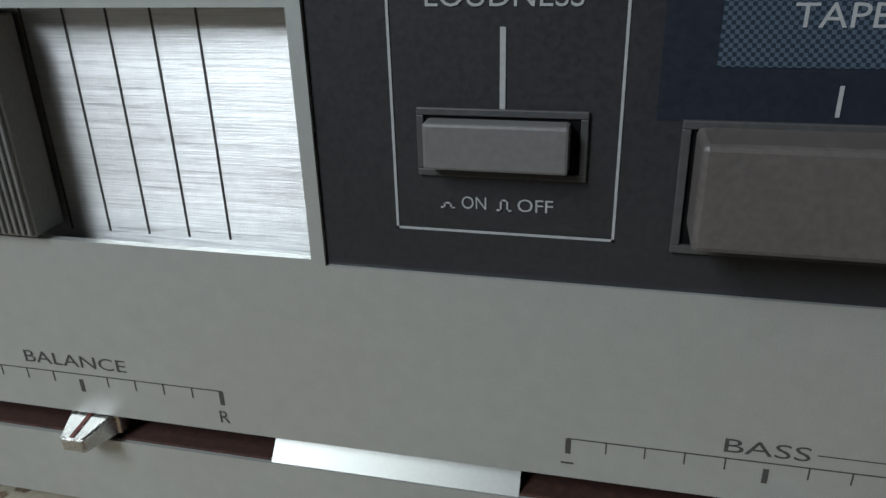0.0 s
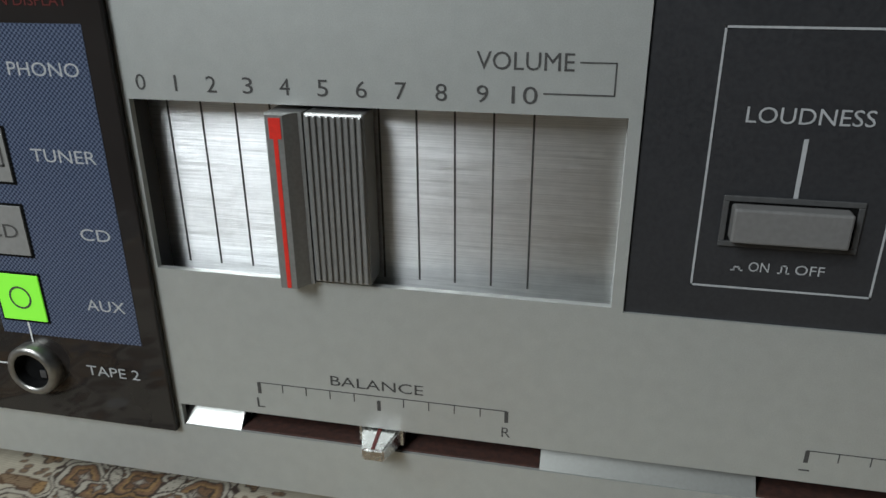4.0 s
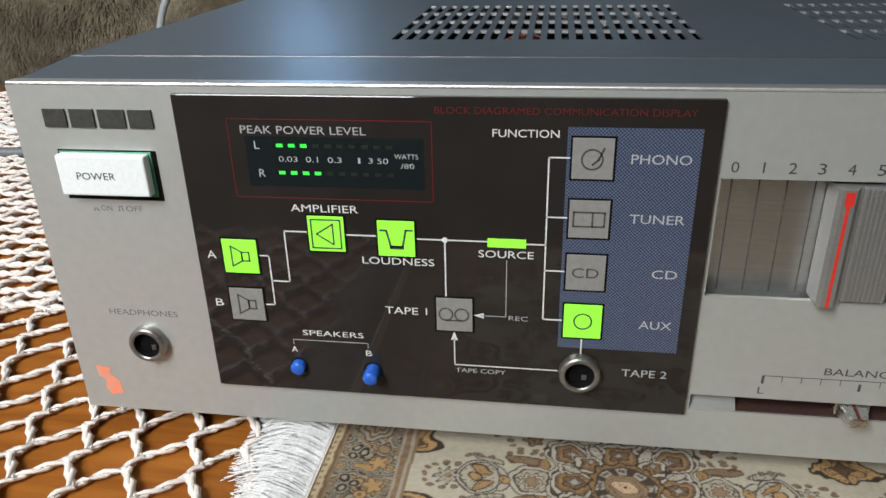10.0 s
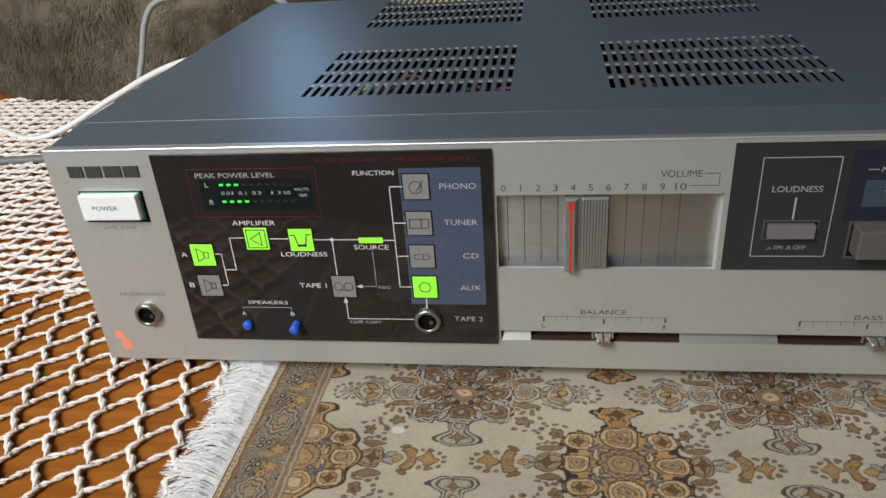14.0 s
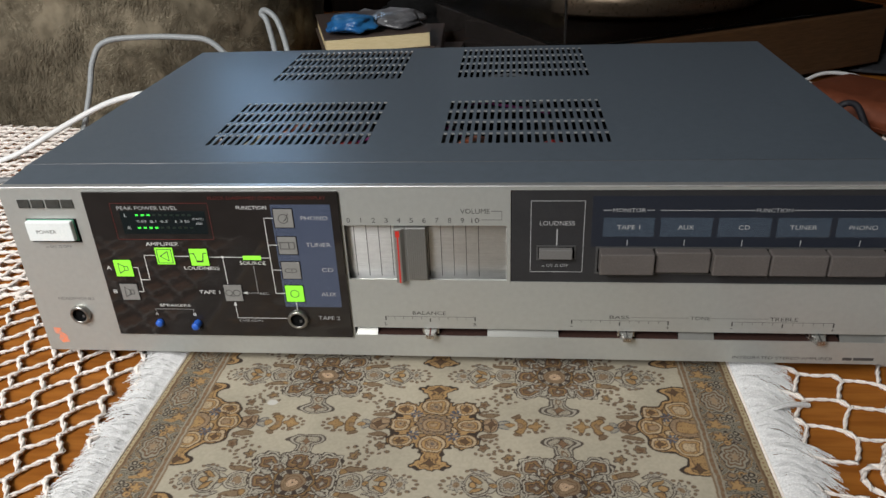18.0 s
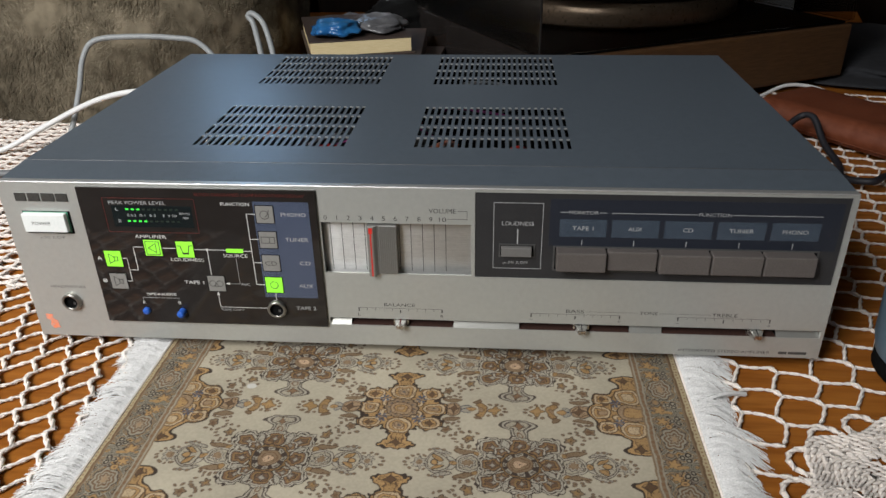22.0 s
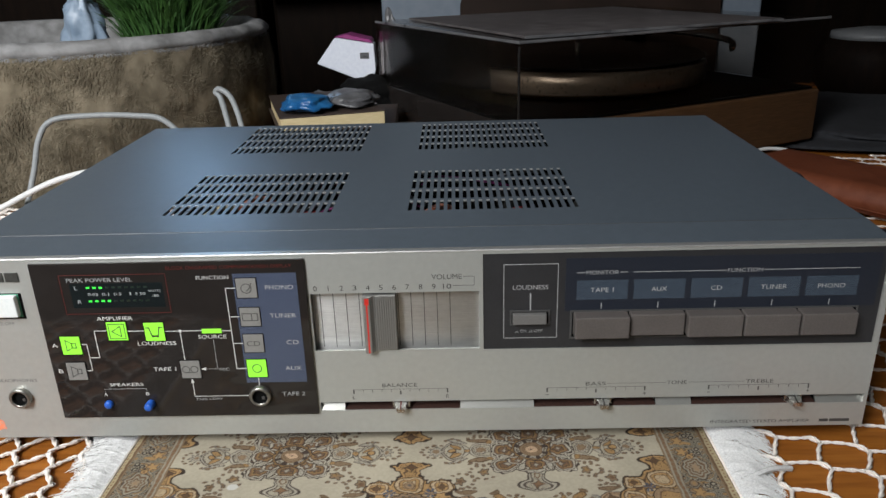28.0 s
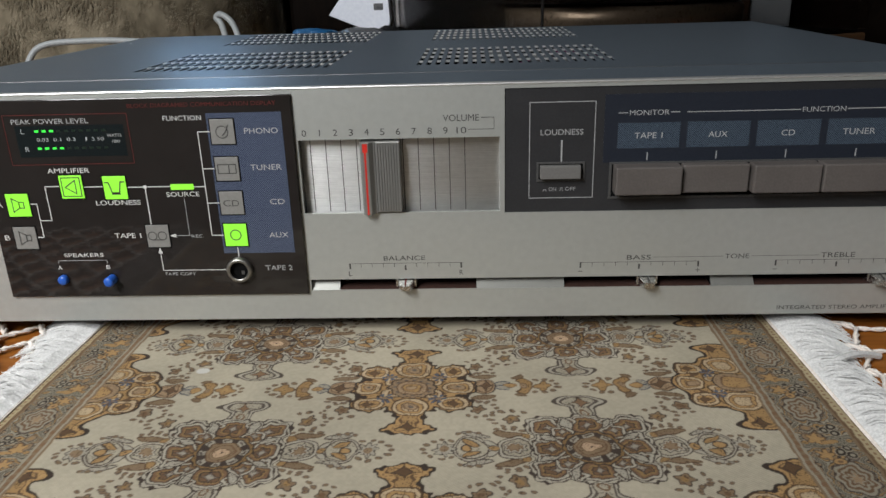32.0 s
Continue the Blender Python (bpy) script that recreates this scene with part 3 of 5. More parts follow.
lettering("OFF", -190.2, -185.6, 71.8, 1.5, -0.06, PRINTM, panel)
lettering("HEADPHONES", -201.6, -181.8, 41.4, 1.7, -0.06, PRINTM, panel)


def jack(x, z, r, name, label, y=0.0):
    j = part(name, lathe([(r, y * -1), (r, y * -1 + 2.0), (r - 0.5, y * -1 + 2.6), (r * 0.74, y * -1 + 2.6), (r * 0.70, y * -1 + 2.3)], (x, 0, z), "y"), NICKEL, amp, label, True)
    # shallow cone in front of the panel; black puts the deep hole's shade into colour
    part("socket_hole", lathe([(r * 0.70, 2.25 - y), (r * 0.58, 0.6 - y), (0, 0.5 - y)], (x, 0, z), "y"), BLACK, j)
    part("contact", boxes([(x + r * 0.1, x + r * 0.35, -0.9 + y, -0.65 + y, z - r * 0.4, z - r * 0.1)], 0.05), STEEL, j)


jack(-191.4, 32.3, 5.3, "headphone_jack", "nickel headphone socket")
# torn orange sticker
bm = poly([(-209.8, 23.2), (-205.6, 23.0), (-206.0, 20.4), (-203.6, 18.6), (-203.0, 14.2), (-207.0, 13.4), (-208.4, 16.0), (-207.6, 18.6), (-209.9, 20.0)], -0.08)
part("price_sticker", bm, ORANGE, amp, "torn orange sticker remains")

# black display
disp = part("display_panel", box(bmesh.new(), -172.3, -47.6, -1.3, 2.0, 20.6, 101.6, 0.3), GLASS, amp, "glossy black display window")
DY = -1.36
strokes("meter_frame", [line(-159.3, 76.6, -110.8, 76.6, 0.25), line(-159.3, 95.9, -110.8, 95.9, 0.25), line(-159.3, 76.6, -159.3, 95.9, 0.25), line(-110.8, 76.6, -110.8, 95.9, 0.25)], DY, PRINTR, disp, "thin red frame")
strokes("meter_window", [(-155.4, -112.8, 79.6, 91.8)], DY, DISPLAYWIN, disp, "dark meter window")
lettering("PEAK POWER LEVEL", -156.2, -126.0, 93.4, 1.9, DY, PRINTG, disp)
lettering("L", -153.2, -151.9, 89.7, 1.9, DY - 0.06, PRINTG, disp)
lettering("R", -152.8, -151.2, 82.8, 1.9, DY - 0.06, PRINTG, disp)
for words, x, w in (("0.03", -145.2, 4.6), ("0.1", -139.4, 3.0), ("0.3", -133.9, 3.4), ("1", -128.0, 0.6), ("3", -125.3, 1.1), ("50", -122.4, 2.6)):
    lettering(words, x - w / 2, x + w / 2, 86.4, 1.35, DY - 0.06, PRINTG, disp)
lettering("WATTS", -119.6, -114.0, 87.6, 1.2, DY - 0.06, PRINTG, disp)
lettering("/80", -118.2, -115.0, 85.3, 1.2, DY - 0.06, PRINTG, disp)
for z, lit in ((89.7, 3), (83.0, 4)):
    for k in range(10):
        x = -147.0 + 2.92 * k
        strokes("led", [(x - 0.78, x + 0.78, z - 0.42, z + 0.42)], DY - 0.08, LED if k < lit else LEDOFF, disp, "lit green segment" if k < lit else "unlit segment")


def tile(x0, z0, lit, name="indicator_tile", w=9.1, h=9.3):
    t = part(name, boxes([(x0, x0 + w, DY - 0.35, DY + 0.02, z0, z0 + h)], 0.1), LIT if lit else TILE, disp, ("lit bright green" if lit else "unlit grey") + " square tile")
    strokes("tile_border", [(x0 - 0.45, x0 + w + 0.45, z0 - 0.45, z0 + h + 0.45)], DY - 0.12, BLACK, t, "thin black edge")
    return t


TY = DY - 0.42
DK = PRINTD


def zigzag(t, pts, w=0.4, closed=False):
    bm = bmesh.new()
    pairs = list(zip(pts, pts[1:])) + ([(pts[-1], pts[0])] if closed else [])
    for a, b in pairs:
        p, q = Vector((a[0], TY, a[1])), Vector((b[0], TY, b[1]))
        d = (q - p).normalized() * w * 0.4
        n = d.cross(Vector((0, 1, 0))).normalized() * w / 2
        bm.faces.new([bm.verts.new(v) for v in (p - d - n, q + d - n, q + d + n, p - d + n)])
    part("sign", bm, DK, t)


def speaker_sign(t, x, z):
    zigzag(t, [(x + 2.3, z + 1.9), (x + 2.3, z + 7.5), (x + 5.0, z + 5.9), (x + 5.0, z + 3.5)], 0.4, True)
    zigzag(t, [(x + 5.0, z + 3.5), (x + 6.9, z + 3.5), (x + 6.9, z + 5.9), (x + 5.0, z + 5.9)], 0.4, True)


tA = tile(-165.2, 55.8, True)
speaker_sign(tA, -165.2, 55.8)
tB = tile(-165.2, 42.0, False)
speaker_sign(tB, -165.2, 42.0)
tP = tile(-142.1, 62.9, True)
zigzag(tP, [(-141.2, 63.8), (-133.9, 63.8), (-133.9, 71.3), (-141.2, 71.3)], 0.4, True)
zigzag(tP, [(-140.0, 67.5), (-135.8, 70.2), (-135.8, 64.8)], 0.4, True)
tL = tile(-124.7, 62.3, True)
zigzag(tL, [(-124.0, 69.1), (-122.5, 69.1), (-121.5, 64.9), (-118.6, 64.9), (-117.7, 69.3), (-116.2, 69.3)], 0.5)
zigzag(tL, [(-121.4, 64.7), (-118.7, 64.7)], 1.0)
t1 = tile(-110.8, 42.0, False)
part("sign", ringstroke(-108.4, 46.8, 1.7, 0.4, TY), DK, t1)
part("sign", ringstroke(-104.4, 46.8, 1.7, 0.4, TY), DK, t1)
zigzag(t1, [(-108.4, 45.1), (-104.4, 45.1)], 0.4)
strokes("source_lamp", [(-98.0, -88.9, 65.7, 67.9)], DY - 0.3, LIT, disp, "lit green bar", thick=0.28)
strokes("dot_field", [(-80.4, -51.6, 38.9, 95.2)], DY, DOTS, disp, "blue dotted field")
tp = tile(-79.2, 83.4, False, h=9.5)
part("sign", ringstroke(-74.8, 88.0, 2.3, 0.4, TY), DK, tp)
zigzag(tp, [(-74.7, 86.8), (-73.4, 88.0), (-72.3, 90.6)], 0.45)
tt = tile(-79.2, 69.0, False)
zigzag(tt, [(-78.2, 71.9), (-71.2, 71.9), (-71.2, 75.4), (-78.2, 75.4)], 0.4, True)
zigzag(tt, [(-73.9, 71.9), (-73.9, 75.4)], 0.4)
tc = tile(-79.2, 55.3, False)
lettering("CD", -77.9, -71.6, 59.9, 2.6, TY, DK, tc)
ta = tile(-79.2, 42.0, True)
part("sign", ringstroke(-74.6, 46.7, 2.1, 0.4, TY), DK, ta)
for words, x0, x1, z, h, m in (
        ("FUNCTION", -97.0, -82.2, 93.6, 1.8, PRINTW), ("PHONO", -66.3, -53.4, 88.2, 2.2, PRINTG), ("TUNER", -65.6, -53.4, 74.0, 2.2, PRINTG),
        ("CD", -59.4, -53.6, 60.2, 2.2, PRINTG), ("AUX", -61.2, -53.5, 46.4, 2.2, PRINTG), ("TAPE 2", -64.2, -53.2, 32.4, 2.1, PRINTG),
        ("AMPLIFIER", -146.0, -129.2, 74.1, 1.9, PRINTW), ("LOUDNESS", -129.0, -111.0, 60.8, 1.9, PRINTW), ("SOURCE", -100.2, -87.0, 63.8, 1.9, PRINTW),
        ("TAPE 1", -124.0, -113.2, 47.0, 2.0, PRINTW), ("REC", -92.7, -88.0, 46.4, 1.3, PRINTG), ("SPEAKERS", -146.6, -130.2, 38.9, 1.6, PRINTW),
        ("TAPE COPY", -106.2, -93.2, 30.2, 1.3, PRINTG), ("A", -169.6, -167.2, 60.6, 2.1, PRINTW), ("B", -169.4, -167.3, 46.8, 2.1, PRINTW),
        ("A", -150.2, -148.5, 33.6, 1.7, PRINTW), ("B", -129.9, -128.3, 33.6, 1.7, PRINTW)):
    lettering(words, x0, x1, z, h, DY - 0.06, m, disp)
lettering("BLOCK DIAGRAMED COMMUNICATION DISPLAY", -110.0, -53.2, 98.6, 1.6, DY, PRINTR, disp)
strokes("signal_line", [
    line(-156, 60.8, -153.2, 60.8), line(-153.2, 60.8, -153.2, 46.8), line(-156, 46.8, -153.2, 46.8), line(-153.2, 53.8, -148.4, 53.8),
    line(-148.4, 53.8, -148.4, 67.8), line(-148.4, 67.8, -142.1, 67.8), line(-133, 67.4, -124.8, 67.4), line(-115.5, 67.0, -98.1, 67.0),
    line(-108.3, 67.0, -108.3, 51.4), line(-88.8, 66.7, -84.3, 66.7), line(-84.3, 88.2, -84.3, 46.6), line(-84.3, 88.2, -79.3, 88.2),
    line(-84.3, 73.8, -79.3, 73.8), line(-84.3, 60.0, -79.3, 60.0), line(-84.3, 46.6, -79.3, 46.6), line(-74.6, 42, -74.6, 36.8),
    line(-80.2, 31.8, -106.4, 31.8, 0.3), line(-106.4, 31.8, -106.4, 39.8, 0.3)], DY - 0.06, PRINTW, disp, "white printed signal path")
strokes("thin_line", [line(-93.4, 62.2, -93.4, 46.7, 0.2), line(-93.4, 46.7, -99.6, 46.7, 0.2)], DY - 0.06, PRINTG, disp)
strokes("thin_line", [line(-149.4, 36.6, -129.2, 36.6, 0.2), line(-149.4, 36.6, -149.4, 35.3, 0.2), line(-129.2, 36.6, -129.2, 35.3, 0.2)], DY - 0.06, PRINTG, disp)
part("arrow_head", poly([(-101.6, 46.7), (-98.9, 47.5), (-98.9, 45.9)], DY - 0.06), PRINTW, disp)
part("arrow_head", poly([(-106.4, 41.8), (-107.3, 39.2), (-105.5, 39.2)], DY - 0.06), PRINTW, disp)
part("node_dot", lathe([(0.75, 0), (0, 0.02)], (-108.3, DY - 0.07, 67.0), "y", 12), PRINTW, disp)
jack(-74.6, 32.0, 5.2, "tape_jack", "nickel tape socket in the display", -1.3)
for x, out in ((-148.6, 3.4), (-128.2, 6.0)):
    b = part("speaker_button", lathe([(2.0, 1.2), (2.0, out - 0.5), (1.6, out), (0, out + 0.1)], (x, 0, 28.4), "y", 20), BLUE, amp, "round blue speaker button" + (" pressed in" if out < 5 else ""), True)
    part("button_hole", lathe([(2.5, 1.32), (2.0, 1.34)], (x, 0, 28.4), "y", 24), BLACK, b)

# dark control panel
ctrl = part("control_panel", box(bmesh.new(), 32.5, 212.1, 0.5, 3.6, 53.3, 101.6, 0.2), DARK, amp, "dark grey control panel")
CY = 0.44
strokes("tinted_field", [(69.6, 209.6, 72.8, 98.6)], CY, NAVY, ctrl, "dark blue printed field")
strokes("loudness_frame", [line(41.8, 59.3, 66.2, 59.3, 0.3), line(41.8, 96.2, 66.2, 96.2, 0.3), line(41.8, 59.3, 41.8, 96.2, 0.3), line(66.2, 59.3, 66.2, 96.2, 0.3), line(53.9, 73.7, 54.0, 81.6, 0.5)], CY - 0.06, PRINTG, ctrl, "thin grey printed frame")
lettering("LOUDNESS", 45.9, 61.9, 84.9, 2.2, CY - 0.06, PRINTG, ctrl)
push_glyph(47.8, 62.1, 0.9, True, PRINTG, ctrl, CY - 0.06)
lettering("ON", 49.4, 52.2, 62.8, 1.5, CY - 0.06, PRINTG, ctrl)
push_glyph(54.2, 62.1, 0.9, False, PRINTG, ctrl, CY - 0.06)
lettering("OFF", 55.7, 59.6, 62.8, 1.5, CY - 0.06, PRINTG, ctrl)


def bezel(x0, x1, z0, z1, w, depth=-0.5):
    return [(x0, x1, depth, CY, z1 - w, z1), (x0, x1, depth, CY, z0, z0 + w), (x0, x0 + w, depth, CY, z0 + w, z1 - w), (x1 - w, x1, depth, CY, z0 + w, z1 - w)]


part("button_surround", boxes(bezel(44.6, 63.0, 65.9, 73.5, 0.8, 0.0), 0.12), BEZEL, ctrl, "narrow grey surround")
# shade of the gap round the button, as a flat black plate
part("recess_shade", boxes([(45.4, 62.2, 0.3, 0.42, 66.7, 72.7)]), BLACK, ctrl)
part("loudness_button", boxes([(45.8, 61.2, -2.4, 0.4, 67.3, 72.4)], 0.35), SMALLBUTTON, amp, "grey loudness push button")
strokes("heading_line", [line(74.8, 91.6, 78.0, 91.6, 0.3), line(94.0, 91.6, 97.2, 91.6, 0.3), line(100.0, 91.5, 141.0, 91.5, 0.3), line(158.2, 91.5, 200.2, 91.5, 0.3)], CY - 0.12, PRINTG, ctrl)
lettering("MONITOR", 78.8, 93.4, 91.6, 1.9, CY - 0.12, PRINTG, ctrl)
lettering("FUNCTION", 141.8, 157.4, 91.5, 1.9, CY - 0.12, PRINTG, ctrl)
part("button_surround", boxes(bezel(72.2, 202.6, 58.6, 73.0, 0.9, -0.2), 0.12), BEZEL, ctrl, "narrow grey surround of the button row")
# shade between the row's buttons, as a flat black plate
part("recess_shade", boxes([(73.1, 201.7, 0.28, 0.42, 59.5, 72.1)]), BLACK, ctrl)
for k, word in enumerate(("TAPE 1", "AUX", "CD", "TUNER", "PHONO")):
    x = 74.8 + 25.7 * k
    strokes("label_field", [(x, x + 23.0, 78.2, 87.8)], CY - 0.06, DOTS2, ctrl, "blue-grey dotted label field")
    w = (10.4, 7.0, 4.9, 11.8, 12.2)[k]
    lettering(word, x + 11.4 - w / 2, x + 11.4 + w / 2, 83.0, 2.2, CY - 0.12, PRINTG, ctrl)
    strokes("tick", [(x + 11.2, x + 11.6, 73.6, 76.6)], CY - 0.12, PRINTG, ctrl)
    front = -4.2 if k == 1 else -6.8
    bx = 73.6 + 25.4 * k
    part("function_button", boxes([(bx, bx + 24.6, front, 0.3, 61.6, 72.4)], 0.6), BUTTON, amp, "pressed taupe function button" if k == 1 else "taupe function button")

# body below the cover, feet and inner parts
part("chassis", boxes([(-211, 211, 4.2, 270, 11, 14)], 0.5), STEEL, amp)
part("back_panel", boxes([(-211, 211, 266, 269, 14, 103)], 0.3), BLACK, amp)
for fx in (-185, 185):
    for fy in (28, 240):
        part("foot", lathe([(0, 4), (13, 4), (15, 5.5), (14, 11), (0, 11)], (fx, fy, 0), "z", 24), BLACK, amp)
part("transformer", boxes([(95, 180, 60, 150, 14, 80)], 4), INNER, amp)
for k in range(12):
    part("heat_sink_fin", boxes([(-150 + 9 * k, -146 + 9 * k, 185, 245, 14, 92)]), STEEL, amp)
for cx, cy, r, h in ((20, 90, 13, 80), (56, 92, 13, 80), (-20, 220, 8, 60), (60, 210, 10, 66), (30, 240, 6, 50)):
    part("capacitor", lathe([(0, 14), (r, 14), (r, h - 2), (r - 1.5, h), (0, h)], (cx, cy, 0), "z", 20), INNER, amp, "", True)
part("circuit_board", boxes([(-200, 90, 20, 180, 18, 20)]), INNER, amp)
for k, (cx, cy, m) in enumerate(((-60, 70, RED), (-95, 100, ORANGE), (38, 66, WHITECABLE), (52, 70, RED), (66, 62, WHITECABLE), (-110, 84, PAGES), (10, 78, ORANGE))):
    part("wire", tube([(cx - 12, cy - 9, 94), (cx, cy, 99), (cx + 8, cy + 12, 94)], 1.7, 6, 4), m, amp, "insulated wire seen through the vent")

rw = random.Random(77)
for k in range(34):
    cx, cy, z_ = rw.uniform(-128, 84), rw.choice((rw.uniform(56, 128), rw.uniform(184, 258))), rw.uniform(70, 97)
    q = [(cx + 26 * (s - 1.5) + rw.uniform(-8, 8), cy + rw.uniform(-14, 14), z_ - 9 * abs(s - 1.5) + rw.uniform(-2, 2)) for s in range(4)]
    part("wire", tube(q, rw.uniform(0.7, 1.3), 5, 4), rw.choice((WHITECABLE, GREYCABLE, GREYCABLE, STEEL, RED, PINK)), amp, "insulated wire seen through the vent")
# cover: sloped nose, top with four vents, sides
xs = sorted({-215.0, 215.0, *[x for g in (-131.0, -4.0) for k in range(22) for x in (g + 4.07 * k, g + 4.07 * k + 2.15)]})
ys = sorted({28.0, 270.0, *[y for g, p, ln in ((54.0, 19.4, 15.6), (182.0, 20.6, 16.6)) for k in range(4) for y in (g + p * k, g + p * k + ln)]})
slot_x = {round(g + 4.07 * k, 3) for g in (-131.0, -4.0) for k in range(22)}
slot_y = {round(g + p * k, 3) for g, p in ((54.0, 19.4), (182.0, 20.6)) for k in range(4)}
top_z = lambda y: 105.0 + (y - 28.0) * 2.0 / 242.0
bm = plate(xs, ys, lambda i, j: round(xs[i], 3) in slot_x and round(ys[j], 3) in slot_y, lambda u, v, d: (u, v, top_z(v) + d), 0.0, -0.8)
cover = part("top_cover", bm, COVER, amp, "blue-grey painted metal cover with four slotted vents")
bm = bmesh.new()
prof = [(4.05, 102.9), (4.6, 103.3), (26.5, 104.85), (27.95, 105.0)]
rows = [[bm.verts.new((x, y, z)) for y, z in prof] for x in (-215, 215)]
for i in range(3):
    bm.faces.new((rows[0][i], rows[1][i], rows[1][i + 1], rows[0][i + 1]))
for k, sx in ((0, -1), (1, 1)):
    x = 215 * sx
    a = [bm.verts.new((x, y, z)) for y, z in ((4.05, 12.0), (270, 12.0), (270, 106.9))]
    bm.faces.new((rows[k][0], a[0], a[1], a[2], rows[k][3], rows[k][2], rows[k][1]))
bmesh.ops.recalc_face_normals(bm, faces=bm.faces)
for gx in (-131.0, -4.0):
    for gy, p_, ln in ((54.0, 19.4, 15.6), (182.0, 20.6, 16.6)):
        lips = []
        for k in range(22):
            for j in range(4):
                y_ = gy + p_ * j + ln
                lips.append((gx + 4.07 * k + 0.1, gx + 4.07 * k + 2.05, y_ - 0.35, y_ + 0.35, top_z(y_) - 0.75, top_z(y_) + 0.14))
        part("vent_edge", boxes(lips), EDGE, amp, "bare metal ends of the vent slots")
part("cover_nose", bm, COVER, amp, "sloping front and sides of the cover")
# thin steel line drawn in for the highlight that the fold catches
part("fold_highlight", tube([(-214.6, 28.0, 104.78), (0, 28.0, 104.78), (214.6, 28.0, 104.78)], 0.38, 8, 2), STEEL, amp, "highlight along the cover's fold, drawn as a thin steel line")

# ---- the rug under the amplifier ----
def vnoise(x, y, cell, seed):
    """Smooth value noise on arrays."""
    g = np.random.RandomState(seed).rand(64, 64)
    u, v = x / cell, y / cell
    i, j = np.floor(u).astype(int), np.floor(v).astype(int)
    f, h = u - i, v - j
    f, h = f * f * (3 - 2 * f), h * h * (3 - 2 * h)
    q = lambda a, b: g[a % 64, b % 64]
    return (q(i, j) * (1 - f) + q(i + 1, j) * f) * (1 - h) + (q(i, j + 1) * (1 - f) + q(i + 1, j + 1) * f) * h


RX0, RX1, RY0, RY1, STEP = -143.0, 143.0, -142.0, 20.0, 0.30
nx, ny = int((RX1 - RX0) / STEP) + 1, int((RY1 - RY0) / STEP) + 1
GX, GY = np.meshgrid(np.linspace(RX0, RX1, nx), np.linspace(RY0, RY1, ny))
warp = lambda s: (vnoise(GX, GY, 9.0, s) - 0.5) * 0.9 + (vnoise(GX, GY, 3.4, s + 50) - 0.5) * 1.5
SKEW = radians(1.1)
PX, PY = GX + 2.5 + (GY + 44.0) * SKEW + warp(3), GY - (GX + 2.5) * SKEW + warp(4)
CREAM, BROWN, DARKB = np.array((0.52, 0.462, 0.35)), np.array((0.20, 0.120, 0.068)), np.array((0.052, 0.038, 0.030))
GREYB, ORNG, TAN, SKY = np.array((0.140, 0.112, 0.090)), np.array((0.46, 0.285, 0.125)), np.array((0.31, 0.215, 0.130)), np.array((0.12, 0.135, 0.175))
WHITE = np.array((0.49, 0.445, 0.355))
INK = np.tile(CREAM, (ny, nx, 1))
CUR = INK


def window(cx, cy, hw, hh):
    """Local coordinates of a motif, with the ink set to its patch of the rug."""
    global CUR
    i0, i1 = [int(np.clip((v - RX0) / STEP, 0, nx)) for v in (cx - hw - 5, cx + hw + 5)]
    j0, j1 = [int(np.clip((v - RY0) / STEP, 0, ny)) for v in (cy - hh - 5, cy + hh + 5)]
    CUR = INK[j0:j1, i0:i1]
    return PX[j0:j1, i0:i1] - cx, PY[j0:j1, i0:i1] - cy


def ink(mask, colour):
    CUR[mask] = colour


def outlined(field, fill, edge, w=0.6):
    """field: signed distance in mm, negative inside."""
    ink(field < w, edge)
    ink(field < 0, fill)


def ell(x, y, cx, cy, a, b):
    return (np.hypot((x - cx) / a, (y - cy) / b) - 1) * min(a, b)


def melt(*fields):
    """A soft union of signed distances."""
    return -1.1 * np.log(sum(np.exp(-np.clip(f, -12, 12) / 1.1) for f in fields))


def dots(x, y, cx, cy, a, b, n, r=1.15, a0=0.0, a1=360.0):
    """A wreath of seed dots round an oval."""
    for k in range(n):
        t = radians(a0 + (a1 - a0) * (k + 0.5) / n)
        d = ell(x, y, cx + a * math.cos(t), cy + b * math.sin(t), r * 0.92, r * 0.72)
        ink(d < 0.12, DARKB * 3.0)
        ink(d < -0.14, TAN * 0.80)


def bands(field, colours, start=0.0, w=0.8):
    """Nested outlines inside a form, from its edge inward."""
    for k, c in enumerate(colours):
        ink(field < start - k * w, c)


def flower(x, y, cx, cy, r, n, fill, edge, eye):
    q, t = np.hypot(x - cx, y - cy), np.arctan2(y - cy, x - cx)
    f = q - r * (0.8 + 0.2 * np.cos(n * t))
    outlined(f, fill, edge, 0.5)
    ink(q < r * 0.42, eye)


def leaf(x, y, cx, cy, length, width, angle, fill, edge):
    c, s = math.cos(radians(angle)), math.sin(radians(angle))
    u, v = (x - cx) * c + (y - cy) * s, -(x - cx) * s + (y - cy) * c
    w = width * np.clip(1 - (u / length) ** 2, 0.0, 1)
    outlined(np.where(np.abs(u) < length, np.abs(v - 0.08 * u * u / length) - w, 3.0), fill, edge, 0.45)


def star(x, y, cx, cy, r, fill, edge):
    u, v = np.abs(x - cx), np.abs(y - cy)
    f = np.sqrt(u + 0.01) + np.sqrt(v + 0.01) - math.sqrt(r)
    ink(f < 0.16, edge)
    ink(f < -0.1, fill)


